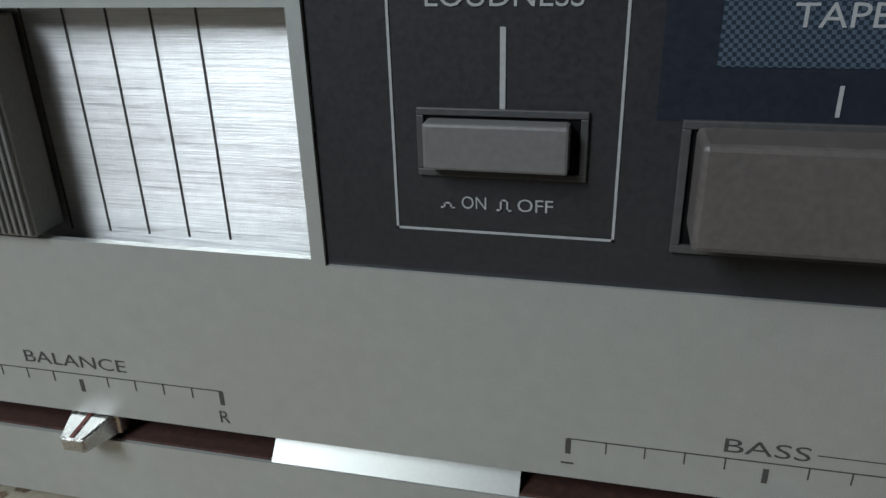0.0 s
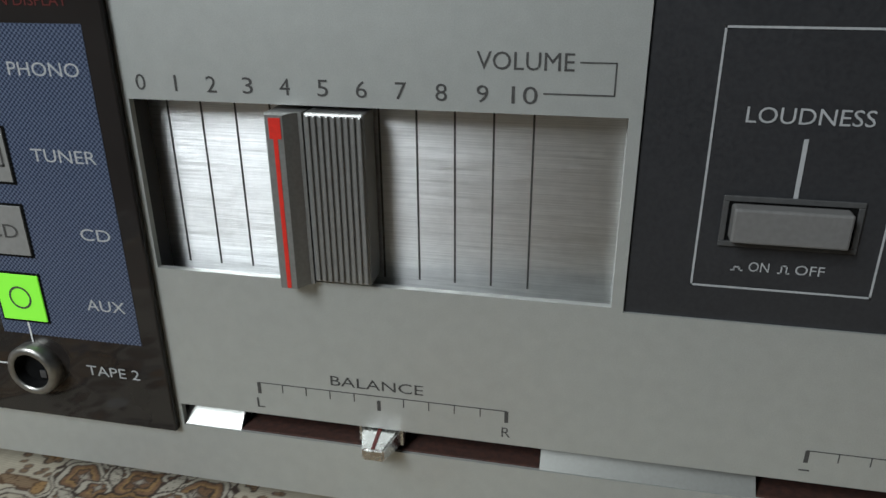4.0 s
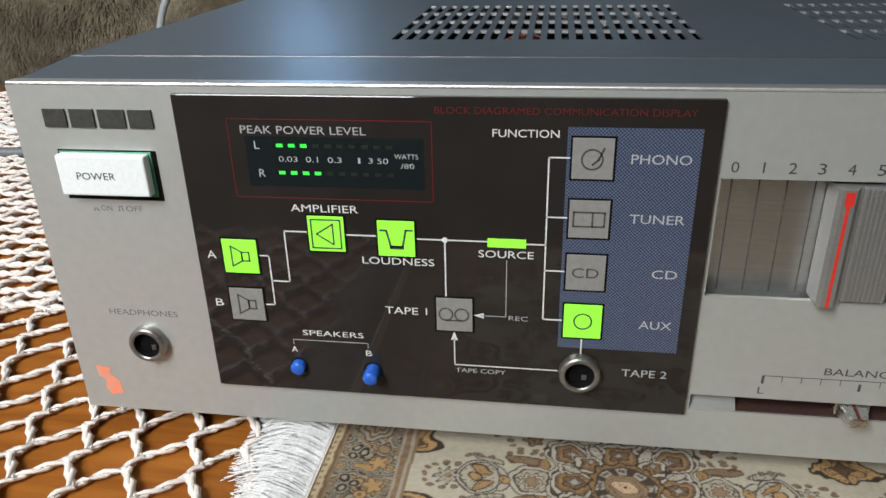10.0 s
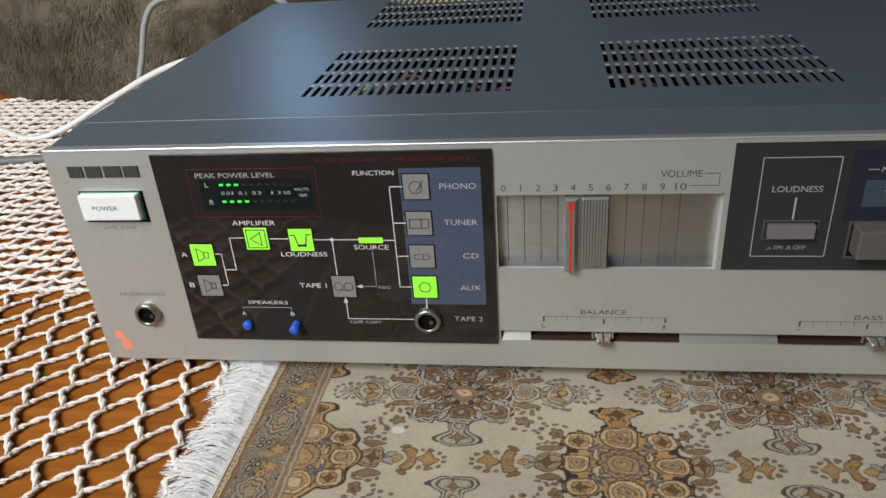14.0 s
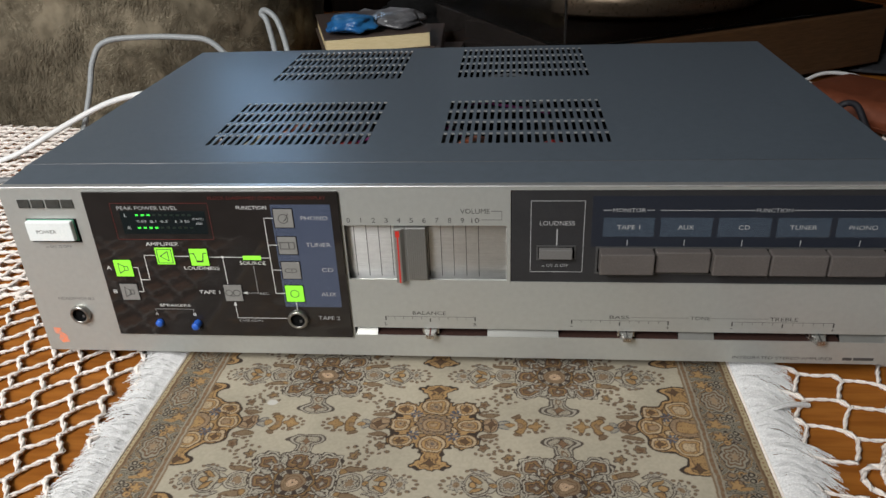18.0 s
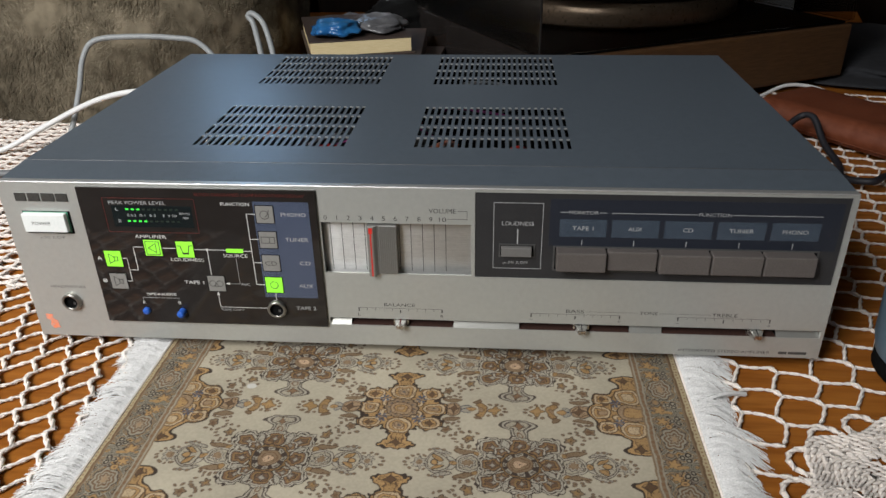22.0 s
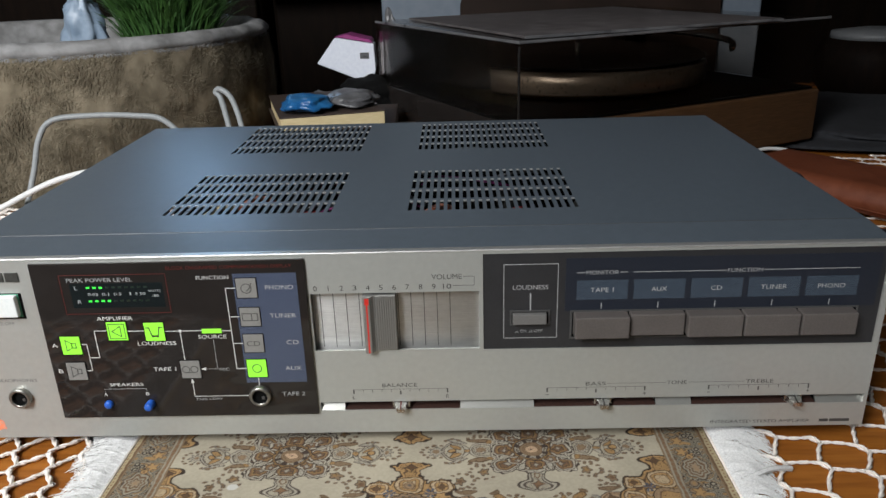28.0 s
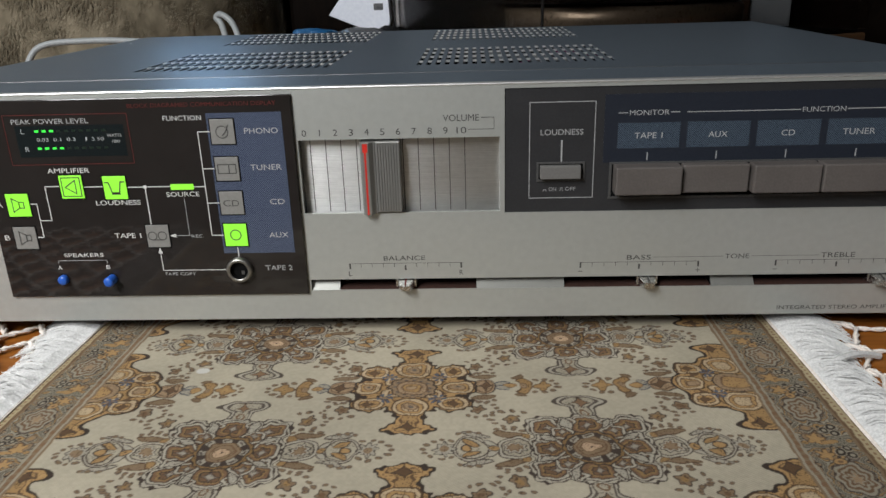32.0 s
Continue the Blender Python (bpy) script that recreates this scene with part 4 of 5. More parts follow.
def rosette(cx, cy):
    x, y = window(cx, cy, 56, 32)
    ax, ay = np.abs(x), np.abs(y)
    # side sprays: an open star, a crescent pair and an end bud
    f = melt(ell(ax, y, 24.0, 0, 5.5, 5.0), ell(ax, y, 20.5, 0, 3, 3))
    bands(f, [DARKB * 1.8, WHITE, WHITE, DARKB * 1.8, CREAM * 0.85], 0.9, 0.4)
    cell(ax, y, 24.4, 0, 3.4, 3.0, [(0.2, DARKB * 1.5), (-0.2, WHITE), (-0.8, BROWN), (-1.3, TAN)], 0.4, 8)
    f = melt(ell(ax, y, 38.0, 0, 5.4, 6.4))
    bands(f, [DARKB * 1.8, WHITE, DARKB * 1.8, CREAM * 0.9], 0.6, 0.42)
    for sy in (-1, 1):
        leaf(ax, sy * y, 37.6, 3.0, 3.2, 1.1, 35, ORNG * 0.9, DARKB * 1.6)
    cell(ax, y, 39.2, 0, 1.9, 1.7, [(0.2, DARKB * 1.5), (-0.3, ORNG)])
    leaf(ax, ay, 32.0, 2.6, 2.6, 1.0, 50, WHITE * 0.95, DARKB * 1.8)
    leaf(ax, y, 31.4, 0, 1.7, 1.1, 0, ORNG * 0.95, DARKB * 1.8)
    for sy in (-1, 1):
        leaf(ax, sy * y, 36.0, 7.4, 5.0, 0.9, 18, WHITE * 0.9, DARKB * 1.8)
    flower(ax, y, 46.4, 0, 3.6, 8, WHITE * 0.9, DARKB * 1.5, TAN)
    dots(ax, y, 46.6, 0, 6.6, 5.0, 9, 1.0, -125, 125)
    for sy in (-1, 1):
        leaf(ax, sy * y, 25.5, 7.6, 5.6, 1.3, 6, TAN * 0.85, BROWN * 0.6)
        leaf(ax, sy * y, 20.6, 6.6, 1.7, 1.1, -35, ORNG * 0.8, BROWN * 0.7)
        dots(ax, sy * y, 25.5, 8.2, 6.0, 2.6, 4, 0.95, 30, 150)
        dots(ax, sy * y, 38.5, 7.6, 4.0, 1.6, 3, 1.0, 20, 160)
        flower(ax, sy * y, 24.0, 16.5, 2.7, 5, TAN * 0.85, DARKB * 1.4, ORNG * 0.75)
        dots(ax, sy * y, 24.2, 16.6, 6.4, 5.0, 8, 0.95, -110, 140)
    # stems with caps above and below
    cap = melt(ell(ax, ay, 0, 20.0, 3.4, 5.0), ell(ax, ay, 0, 26.4, 7.4, 2.8))
    bands(cap, [GREYB * 0.75, WHITE * 0.95, GREYB * 0.9, CREAM * 0.85], 0.8, 0.5)
    star(ax, ay, 0, 25.2, 4.2, BROWN * 1.3, DARKB * 1.6)
    ink(np.abs(ell(ax, ay, 0, 19.5, 1.5, 1.5)) < 0.35, BROWN)
    # body
    body = melt(ell(ax, ay, 13.6, 11.6, 5.6, 5.0), ell(ax, ay, 12.5, 0, 6.5, 7.0), ell(ax, ay, 0, 11.0, 8.0, 6.2), ell(ax, ay, 0, 0, 11, 11))
    body = body + 0.75 * np.sin(ax * 1.05 + 0.6) * np.sin(ay * 1.05 + 0.6)
    bands(body, [DARKB * 1.4, WHITE, WHITE, DARKB * 1.2, BROWN * 0.8], 1.3, 0.42)
    for qx, qy, a_, b_ in ((13.8, 11.6, 5.0, 4.4), (13.2, 0.0, 5.6, 4.8), (0.0, 12.2, 6.2, 4.8), (8.4, 8.0, 3.8, 3.2), (14.6, 5.8, 2.6, 2.0), (6.6, 14.2, 2.4, 2.0)):
        cell(ax, ay, qx, qy, a_, b_, DUSK, 0.30, 5)
    for qx, qy in ((13.0, 0.0), (0.0, 12.0), (12.6, 11.0), (8.2, 8.6)):
        star(ax, ay, qx, qy, 3.0, GREYB * 1.9, DARKB * 1.6)
        ink(np.hypot(ax - qx, ay - qy) < 0.8, WHITE * 0.8)
    for qx, qy, ang in ((13.5, 5.6, 25), (6.8, 13.2, 65)):
        leaf(ax, ay, qx, qy, 3.2, 1.2, ang, WHITE * 0.9, DARKB * 1.2)
    r, t = np.hypot(x * 0.96, y), np.arctan2(y, x)
    outlined(r - (8.7 + 0.35 * np.cos(16 * t)), ORNG * 0.6, DARKB, 0.5)
    ink(r < 7.9, DARKB * 1.4)
    ink((r < 7.4) & (np.cos(8 * t) > -0.2), WHITE * 0.85)
    ink((r > 6.2) & (r < 7.0) & (np.cos(8 * t) > 0.45), GREYB)
    outlined(r - 5.0, TAN * 0.95, BROWN * 0.7, 0.4)
    ink(np.abs(r - 4.0) < 0.22, BROWN)
    outlined(ell(x, y, 0, 0, 3.0, 2.2), np.array((0.60, 0.42, 0.27)), BROWN * 0.9, 0.3)
    ink(r < 0.45, DARKB)


def chain(x, y, base):
    """Small linked orange forms that run off a medallion."""
    f = melt(ell(x, y, base, 0, 4.2, 4.4), ell(x, y, base - 4, 0, 3, 2.6))
    bands(f, [GREYB * 0.7, TAN * 1.4, BROWN * 0.9, TAN * 1.3], 0.5, 0.5)
    star(x, y, base + 0.4, 0, 4.6, BROWN * 0.8, DARKB * 1.4)
    leaf(x, np.abs(y), base + 6.6, 1.7, 2.4, 1.2, 30, WHITE * 0.8, SKY * 0.6)
    leaf(x, y, base + 9.0, 0, 2.2, 1.5, 0, ORNG, BROWN * 0.8)
    f = np.maximum(ell(x, y, base + 13.2, 0, 3.0, 5.2), -ell(x, y, base + 10.0, 0, 3.0, 4.0))
    outlined(f, ORNG * 0.82, BROWN * 0.75, 0.45)
    outlined(ell(x, y, base + 13.6, 0, 1.0, 1.4), TAN * 1.1, BROWN, 0.3)
    flower(x, y, base + 20.6, 0, 3.4, 4, ORNG * 0.85, BROWN * 0.7, ORNG * 0.95)
    dots(x, y, base + 20.4, 0, 6.0, 4.6, 8, 1.1, -130, 130)
    for sy in (-1, 1):
        leaf(x, sy * y, base - 0.5, 7.0, 5.0, 1.2, -5, TAN * 0.8, BROWN * 0.7)
        dots(x, sy * y, base - 0.5, 7.4, 5.6, 2.6, 4, 0.95, 30, 150)
        leaf(x, sy * y, base + 12.0, 6.4, 2.4, 0.9, 25, TAN * 0.7, BROWN * 0.7)
        flower(x, sy * y, base - 3.0, 14.6, 2.5, 5, TAN * 0.85, DARKB * 1.5, BROWN)
        dots(x, sy * y, base - 2.6, 14.8, 6.2, 4.6, 8, 0.95, -110, 140)


PEACH = np.array((0.60, 0.455, 0.285))


def cell(x, y, cx, cy, a, b, rings, scallop=0.0, n=6):
    """An oval cell of nested outlines, from its edge inward."""
    f = ell(x, y, cx, cy, a, b) + scallop * np.cos(n * np.arctan2(y - cy, x - cx))
    for depth, colour in rings:
        ink(f < depth, colour)


GOLD = [(0.3, BROWN * 0.55), (-0.25, PEACH), (-1.25, BROWN * 0.75), (-1.6, ORNG * 1.05), (-2.6, BROWN * 0.8), (-2.9, PEACH * 0.95)]
DUSK = [(0.5, DARKB * 1.2), (0.15, WHITE), (-0.6, DARKB * 1.2), (-0.95, BROWN * 1.15), (-1.7, ORNG * 0.72), (-2.3, DARKB * 1.3), (-2.7, BROWN)]


def gilded(f, x, y):
    """Orange ground inside a broad dark outline and a thin inner one."""
    ink(f < 0.75, DARKB * 1.1)
    ink(f < 0.0, ORNG * 1.08)
    ink(f < -1.0, BROWN * 0.8)
    ink(f < -1.35, ORNG * 0.92)


def medallion(cx, cy):
    x, y = window(cx, cy, 58, 33)
    ax, ay = np.abs(x), np.abs(y)
    chain(ax, y, 26.0)
    f = melt(ell(ax, ay, 0, 0, 14, 10), ell(ax, ay, 16.0, 0, 6.0, 5.0), ell(ax, ay, 14.6, 11.0, 5.8, 4.6), ell(ax, ay, 0, 13.0, 7.4, 6.0), ell(ax, ay, 0, 20.5, 3.6, 5.0), ell(ax, ay, 0, 26.0, 7.6, 2.8))
    f = f + 0.6 * np.sin(ax * 1.2 + 0.5) * np.sin(ay * 1.2 + 0.5)
    gilded(f, x, y)
    for qx, qy, a_, b_ in ((14.8, 11.0, 5.2, 4.2), (16.2, 0.0, 5.2, 4.4), (0.0, 13.0, 6.6, 5.4), (7.4, 4.2, 3.6, 2.8)):
        cell(ax, ay, qx, qy, a_, b_, GOLD, 0.22, 4)
    star(ax, ay, 0, 25.4, 4.4, BROWN * 0.7, DARKB * 1.3)
    star(ax, ay, 15.0, 11.0, 3.8, BROWN * 0.8, BROWN * 0.6)
    for qx, qy in ((16.0, 0.0), (0.0, 12.5)):
        outlined(ell(ax, ay, qx, qy, 2.2, 1.7), TAN * 1.3, BROWN, 0.4)
        ink(ell(ax, ay, qx, qy, 1.0, 0.8) < 0, GREYB * 1.4)
    d, t = np.hypot(ax - 9.2, ay - 7.6), np.arctan2(ay - 7.6, ax - 9.2)
    ink((d < 2.9) & (np.cos(6 * t) > -0.1), SKY)
    ink(d < 0.8, TAN)
    r, t = np.hypot(x * 0.82, y), np.arctan2(y, x)
    outlined(r - (6.9 + 0.4 * np.cos(12 * t)), TAN * 1.1, DARKB * 1.3, 0.6)
    ink((r < 6.1) & (np.cos(12 * t) > 0.2), GREYB * 1.3)
    outlined(r - 4.6, TAN * 1.35, BROWN * 0.8, 0.5)
    outlined(r - 2.9, ORNG * 0.95, BROWN, 0.4)
    outlined(ell(x, y, 0, 0, 1.9, 1.2), TAN * 1.4, BROWN, 0.3)


def half_medallion(sign, cy):
    x, y = window(sign * 88.0, cy, 34, 36)
    x = 29.0 - sign * x
    ay = np.abs(y)
    chain(x, y, 28.0)
    f = melt(ell(x, ay, 3, 0, 16, 9), ell(x, ay, 18.0, 0, 5.6, 4.8), ell(x, ay, 15.0, 10.0, 5.6, 4.6), ell(x, ay, 3, 12.0, 8.0, 7.0), ell(x, ay, 0, 20.5, 5.0, 5.0), ell(x, ay, 1.5, 26.0, 7.0, 2.8))
    gilded(f, x - 3, y)
    for qx, qy, a_, b_ in ((15.4, 10.2, 5.0, 4.0), (17.6, 0.0, 5.0, 4.2), (2.6, 12.4, 6.6, 5.4), (9.0, 3.8, 3.4, 2.6)):
        cell(x, ay, qx, qy, a_, b_, GOLD, 0.22, 4)
    star(x, ay, 2.0, 25.4, 4.4, BROWN * 0.7, DARKB * 1.3)
    star(x, ay, 15.5, 10.2, 3.6, BROWN * 0.8, BROWN * 0.6)
    d, t = np.hypot(x - 9.5, ay - 7.2), np.arctan2(ay - 7.2, x - 9.5)
    ink((d < 2.9) & (np.cos(6 * t) > -0.1), SKY)
    r = np.hypot((x - 1.0) * 0.8, y)
    outlined(r - 6.4, TAN * 1.2, DARKB * 1.3, 0.5)
    outlined(r - 4.0, ORNG, BROWN, 0.5)
    outlined(ell(x, y, 16.5, 0, 2.0, 1.6), TAN * 1.3, BROWN, 0.4)


for j in range(-1, 3):
    for sx in (-58.3, 58.3):
        rosette(sx, -7.0 - 74.5 * j)
    medallion(0.0, -44.0 - 74.5 * j)
    for s in (-1, 1):
        half_medallion(s, -44.0 - 74.5 * j)
CUR = INK


def curls(x, y, mask, seed, cell, colours, lines, lw=0.1):
    """Mirrored scrollwork: level bands of symmetric noise with inked contours."""
    f = vnoise(np.abs(x) + 40, np.abs(y) + 40, cell, seed) * 0.65 + vnoise(np.abs(x) + 90, np.abs(y) + 15, cell * 0.5, seed + 1) * 0.35
    band = f * 11.0
    k = np.floor(band).astype(int)
    for i in range(12):
        ink(mask & (k == i), colours[i % len(colours)])
    ink(mask & (np.abs(band - np.round(band)) < lw), lines)


# hair-fine dark and pale drawing inside all the motifs
QX, QY = np.abs((PX + 58.3) % 116.6 - 58.3), np.abs((PY + 44.0 + 18.6) % 37.25 - 18.6)
LV = (vnoise(QX + 20, QY + 20, 2.6, 301) * 0.65 + vnoise(QX + 70, QY + 9, 1.5, 302) * 0.35) * 7.0
FORM = np.abs(INK - CREAM).sum(-1) > 0.12
WARM = INK[..., 0] > INK[..., 2] * 2.1
RIDGE = np.abs(LV - np.round(LV))
ink(FORM & ~WARM & (RIDGE < 0.055), DARKB * 1.5)
ink(FORM & WARM & (RIDGE < 0.045), BROWN * 0.6)

# side borders: stripes, then rings, palmettes and small flowers on a grey-tan ground
E_ = np.abs(GX + 0.5 + 0.5 * warp(5))
ink(E_ > 117.5, TAN * 0.85)
ink((E_ > 118.4) & (E_ < 119.3), CREAM * 0.75)
ink((E_ > 119.3) & (E_ < 120.9) & (np.sin(GY * 1.9) > -0.4), BROWN * 1.25)
ink((E_ > 120.9) & (E_ < 121.7), CREAM * 0.7)
band = (E_ > 121.9) & (E_ < 138.0)
bx, by = E_ - 130.0, (PY + 6.0) % 37.0 - 18.5
curls(bx, by, band, 91, 4.4, [CREAM * 0.68, CREAM * 0.50, CREAM * 0.64, TAN * 1.05, CREAM * 0.58, ORNG * 0.9], DARKB * 1.1, 0.17)
for oy in (0.0,):
    d = ell(bx, by, 0, oy, 5.4, 7.0) + 0.5 * np.cos(7 * np.arctan2(by - oy, bx))
    ink(band & (d < 0.6), DARKB * 1.8)
    ink(band & (d < 0.1), CREAM * 0.68)
    ink(band & (d < -0.8) & (np.sin(d * 3.6) > 0), BROWN * 0.9)
    ink(band & (d < -3.9), TAN * 1.2)
for k in range(7):
    oy, ox = -15.5 + 31.0 * ((k * 0.382) % 1.0), -5.5 + 11.0 * ((k * 0.71) % 1.0)
    if abs(oy) < 7.5:
        oy += 9.0 if oy >= 0 else -9.0
    d = np.hypot(bx - ox, by - oy)
    ink(band & (d < 2.0), DARKB * 1.8)
    ink(band & (d < 1.6), (TAN, GREYB * 1.5, ORNG)[k % 3])
    ink(band & (d < 0.7), (ORNG * 0.8, CREAM * 0.7, BROWN)[k % 3])
for oy in (-12.5, 12.5):
    for ox, dy in ((4.2, -1.7), (4.2, 1.7), (1.4, 0.0)):
        d = np.hypot(bx - ox, by - oy - dy)
        ink(band & (d < 1.75), CREAM * 0.74)
        ink(band & (d < 1.5), DARKB * 0.9)
        ink(band & (d < 0.75), CREAM * 0.7)
for oy, ox in ((12.0, -3.5), (-16.5, -3.4)):
    d = np.hypot(bx - ox, by - oy) - 2.3 - 0.7 * np.cos(5 * np.arctan2(by - oy, bx - ox))
    ink(band & (d < 0.2), BROWN * 0.8)
    ink(band & (d < -0.3), ORNG)
ink(E_ > 138.0, TAN * 0.8)
ink((E_ > 138.8) & (E_ < 139.6), BROWN * 0.9)
ink((E_ > 139.9) & (E_ < 142.4), np.array((0.50, 0.41, 0.25)))
ink((E_ > 140.6) & (E_ < 141.5) & (np.sin(GY * 2.6) > 0.1), BROWN * 1.4)
# woven texture, fading and light soiling
fade = 0.90 + 0.20 * vnoise(GX, GY, 17.0, 7) + 0.14 * (vnoise(GX, GY, 1.0, 8) - 0.5)
INK *= 0.88 * fade[..., None]
# a worn pale spot
INK[np.hypot(GX + 84.0, (GY + 31.0) * 1.3) < 2.6] = (0.62, 0.60, 0.55)
soft = INK.copy()
soft[1:-1, 1:-1] = (9.0 * INK[1:-1, 1:-1] + INK[:-2, 1:-1] + INK[2:, 1:-1] + INK[1:-1, :-2] + INK[1:-1, 2:]) / 13.0
gz = 1.6 + 0.25 * vnoise(GX, GY, 30.0, 9)
verts = np.stack([GX, GY, gz], -1).reshape(-1, 3) * M
idx = np.arange(nx * ny).reshape(ny, nx)
faces = np.stack([idx[:-1, :-1], idx[:-1, 1:], idx[1:, 1:], idx[1:, :-1]], -1).reshape(-1, 4)
RUGMAT = bpy.data.materials.new("woven_rug")
RUGMAT.use_nodes = True
_n, _l = RUGMAT.node_tree.nodes, RUGMAT.node_tree.links
_a = _n.new("ShaderNodeVertexColor")
_a.layer_name = "dye"
_b = _n["Principled BSDF"]
_b.inputs["Roughness"].default_value, _b.inputs["Specular IOR Level"].default_value = 0.85, 0.15
_l.new(_a.outputs[0], _b.inputs["Base Color"])
_tc, _mp, _w, _bp = _n.new("ShaderNodeTexCoord"), _n.new("ShaderNodeMapping"), _n.new("ShaderNodeTexWave"), _n.new("ShaderNodeBump")
_mp.inputs["Rotation"].default_value = (0, 0, radians(62))
_w.inputs["Scale"].default_value, _w.inputs["Distortion"].default_value = 480.0, 1.2
_bp.inputs["Strength"].default_value, _bp.inputs["Distance"].default_value = 0.35, 0.0003
_l.new(_tc.outputs["Object"], _mp.inputs["Vector"])
_l.new(_mp.outputs[0], _w.inputs["Vector"])
_l.new(_w.outputs[1], _bp.inputs["Height"])
_l.new(_bp.outputs[0], _b.inputs["Normal"])
rug = thing("rug", (0, -70, 0), "small cream rug with brown floral medallions under the amplifier", "rug")
at = np.array(origin(rug))
me = bpy.data.meshes.new("woven_face")
me.from_pydata((verts - at).tolist(), [], faces.tolist())
attr = me.color_attributes.new("dye", "FLOAT_COLOR", "POINT")
attr.data.foreach_set("color", np.concatenate([soft.reshape(-1, 3), np.ones((nx * ny, 1))], 1).astype(np.float32).ravel())
me.materials.append(RUGMAT)
pile = new("woven_face", me)
pile.parent = rug
pile["label"] = "woven cream pile with brown and orange flowers"
part("backing", boxes([(RX0, RX1, RY0, RY1, 0.5, 1.45)]), FRINGE, rug)
part("selvedge", tube([(RX0 - 0.4, y, 1.3) for y in (RY0, -90, -40, RY1)], 1.2, 6, 8), COTTON, rug)
part("selvedge", tube([(RX1 + 0.4, y, 1.3) for y in (RY0, -90, -40, RY1)], 1.2, 6, 8), COTTON, rug)


def fringe(sign, seed):
    rng = random.Random(seed)
    bm = bmesh.new()
    y = RY0
    lean, length = 0.0, 22.0
    while y < RY1:
        y += 0.20
        if rng.random() < 0.035:
            lean, length = (rng.uniform(-10, 4), rng.uniform(17, 25)) if sign < 0 else (rng.uniform(-15, -1), rng.uniform(17, 27))
        for layer in range(2):
            ln = length * rng.uniform(0.75, 1.08) * (1.0 if sign < 0 else 1.04)
            ly = lean + rng.uniform(-3.5, 3.5)
            z0, lift = 1.2 + 0.9 * layer, rng.uniform(0.4, 4.0)
            x0 = (RX1 if sign > 0 else RX0) + sign * 0.2
            w = rng.uniform(0.22, 0.36)
            prev = None
            for k in range(5):
                t = k / 4
                p = Vector((x0 + sign * ln * t, y + ly * t * t + 0.5 * math.sin(5 * t + y), max(0.5, z0 + lift * math.sin(math.pi * t) - (z0 - 0.6) * t * t)))
                ww = w * (1 - 0.55 * t)
                ring = [bm.verts.new(p + Vector((0, -ww, 0))), bm.verts.new(p + Vector((0, ww, 0))), bm.verts.new(p + Vector((0, 0, ww * 1.3)))]
                if prev:
                    for i in range(3):
                        bm.faces.new((prev[i], prev[(i + 1) % 3], ring[(i + 1) % 3], ring[i]))
                prev = ring
    ob = part("fringe", bm, FRINGE, rug, "long white cotton fringe")
    ob["kind"] = "stuff"


fringe(-1, 11)
fringe(1, 12)
# one knotted tassel that sticks out of the fringe
part("tassel", tube([(146, -33, 3), (155, -30, 5), (163, -27, 5), (172, -24, 2.4)], 1.3, 6, 5), FRINGE, rug)

# ---- crocheted tablecloth: netted cords and a solid flower ----
NETV, NETF = [], []


def cord(p, q, r, sag=0.0, twist=3.0, plies=2, sides=4, rings=6):
    """Two-ply twisted cord from p to q (tuples in millimetres)."""
    p, q = np.array(p, float), np.array(q, float)
    d = q - p
    ln = np.linalg.norm(d)
    if ln < 0.5:
        return
    d /= ln
    s = np.array((-d[1], d[0], 0.0))
    s /= max(np.linalg.norm(s), 1e-6)
    u = np.cross(d, s)
    for ply in range(plies):
        base = len(NETV)
        for k in range(rings):
            t = k / (rings - 1)
            a = twist * t * ln / 6.0 + math.pi * ply
            c = p + d * ln * t + (s * math.cos(a) + u * math.sin(a)) * r * 0.46 + s * sag * math.sin(math.pi * t)
            for m in range(sides):
                b = 2 * math.pi * m / sides + a
                NETV.append(tuple(c + (s * math.cos(b) + u * math.sin(b)) * r * 0.68))
        for k in range(rings - 1):
            for m in range(sides):
                NETF.append((base + k * sides + m, base + k * sides + (m + 1) % sides, base + (k + 1) * sides + (m + 1) % sides, base + (k + 1) * sides + m))


def net(p0, a, b, ni, nj, keep, r, knot, seed):
    """Meshes of a netted cloth: columns run along b through long knots, slanting rungs join them."""
    rng = random.Random(seed)
    jit = {}

    def node(i, j):
        if (i, j) not in jit:
            jit[i, j] = np.array((p0[0] + a[0] * i + b[0] * j + rng.uniform(-1.1, 1.1), p0[1] + a[1] * i + b[1] * j + rng.uniform(-1.1, 1.1), r * 1.5))
        return jit[i, j]

    kn = np.array((*knot, 0.0))
    for i in range(ni[0], ni[1]):
        for j in range(nj[0], nj[1]):
            n0 = node(i, j)
            if not keep(n0[0], n0[1]):
                continue
            cord(n0 - kn, n0 + kn, r * 1.3, rings=5)
            cord(n0 + kn, node(i, j + 1) - kn, r * 1.15, rng.uniform(-1, 1))
            if abs(node(i + 1, j)[0]) < 160:
                continue
            cord(n0 + kn, node(i + 1, j) - kn, r, rng.uniform(-1.2, 1.2))


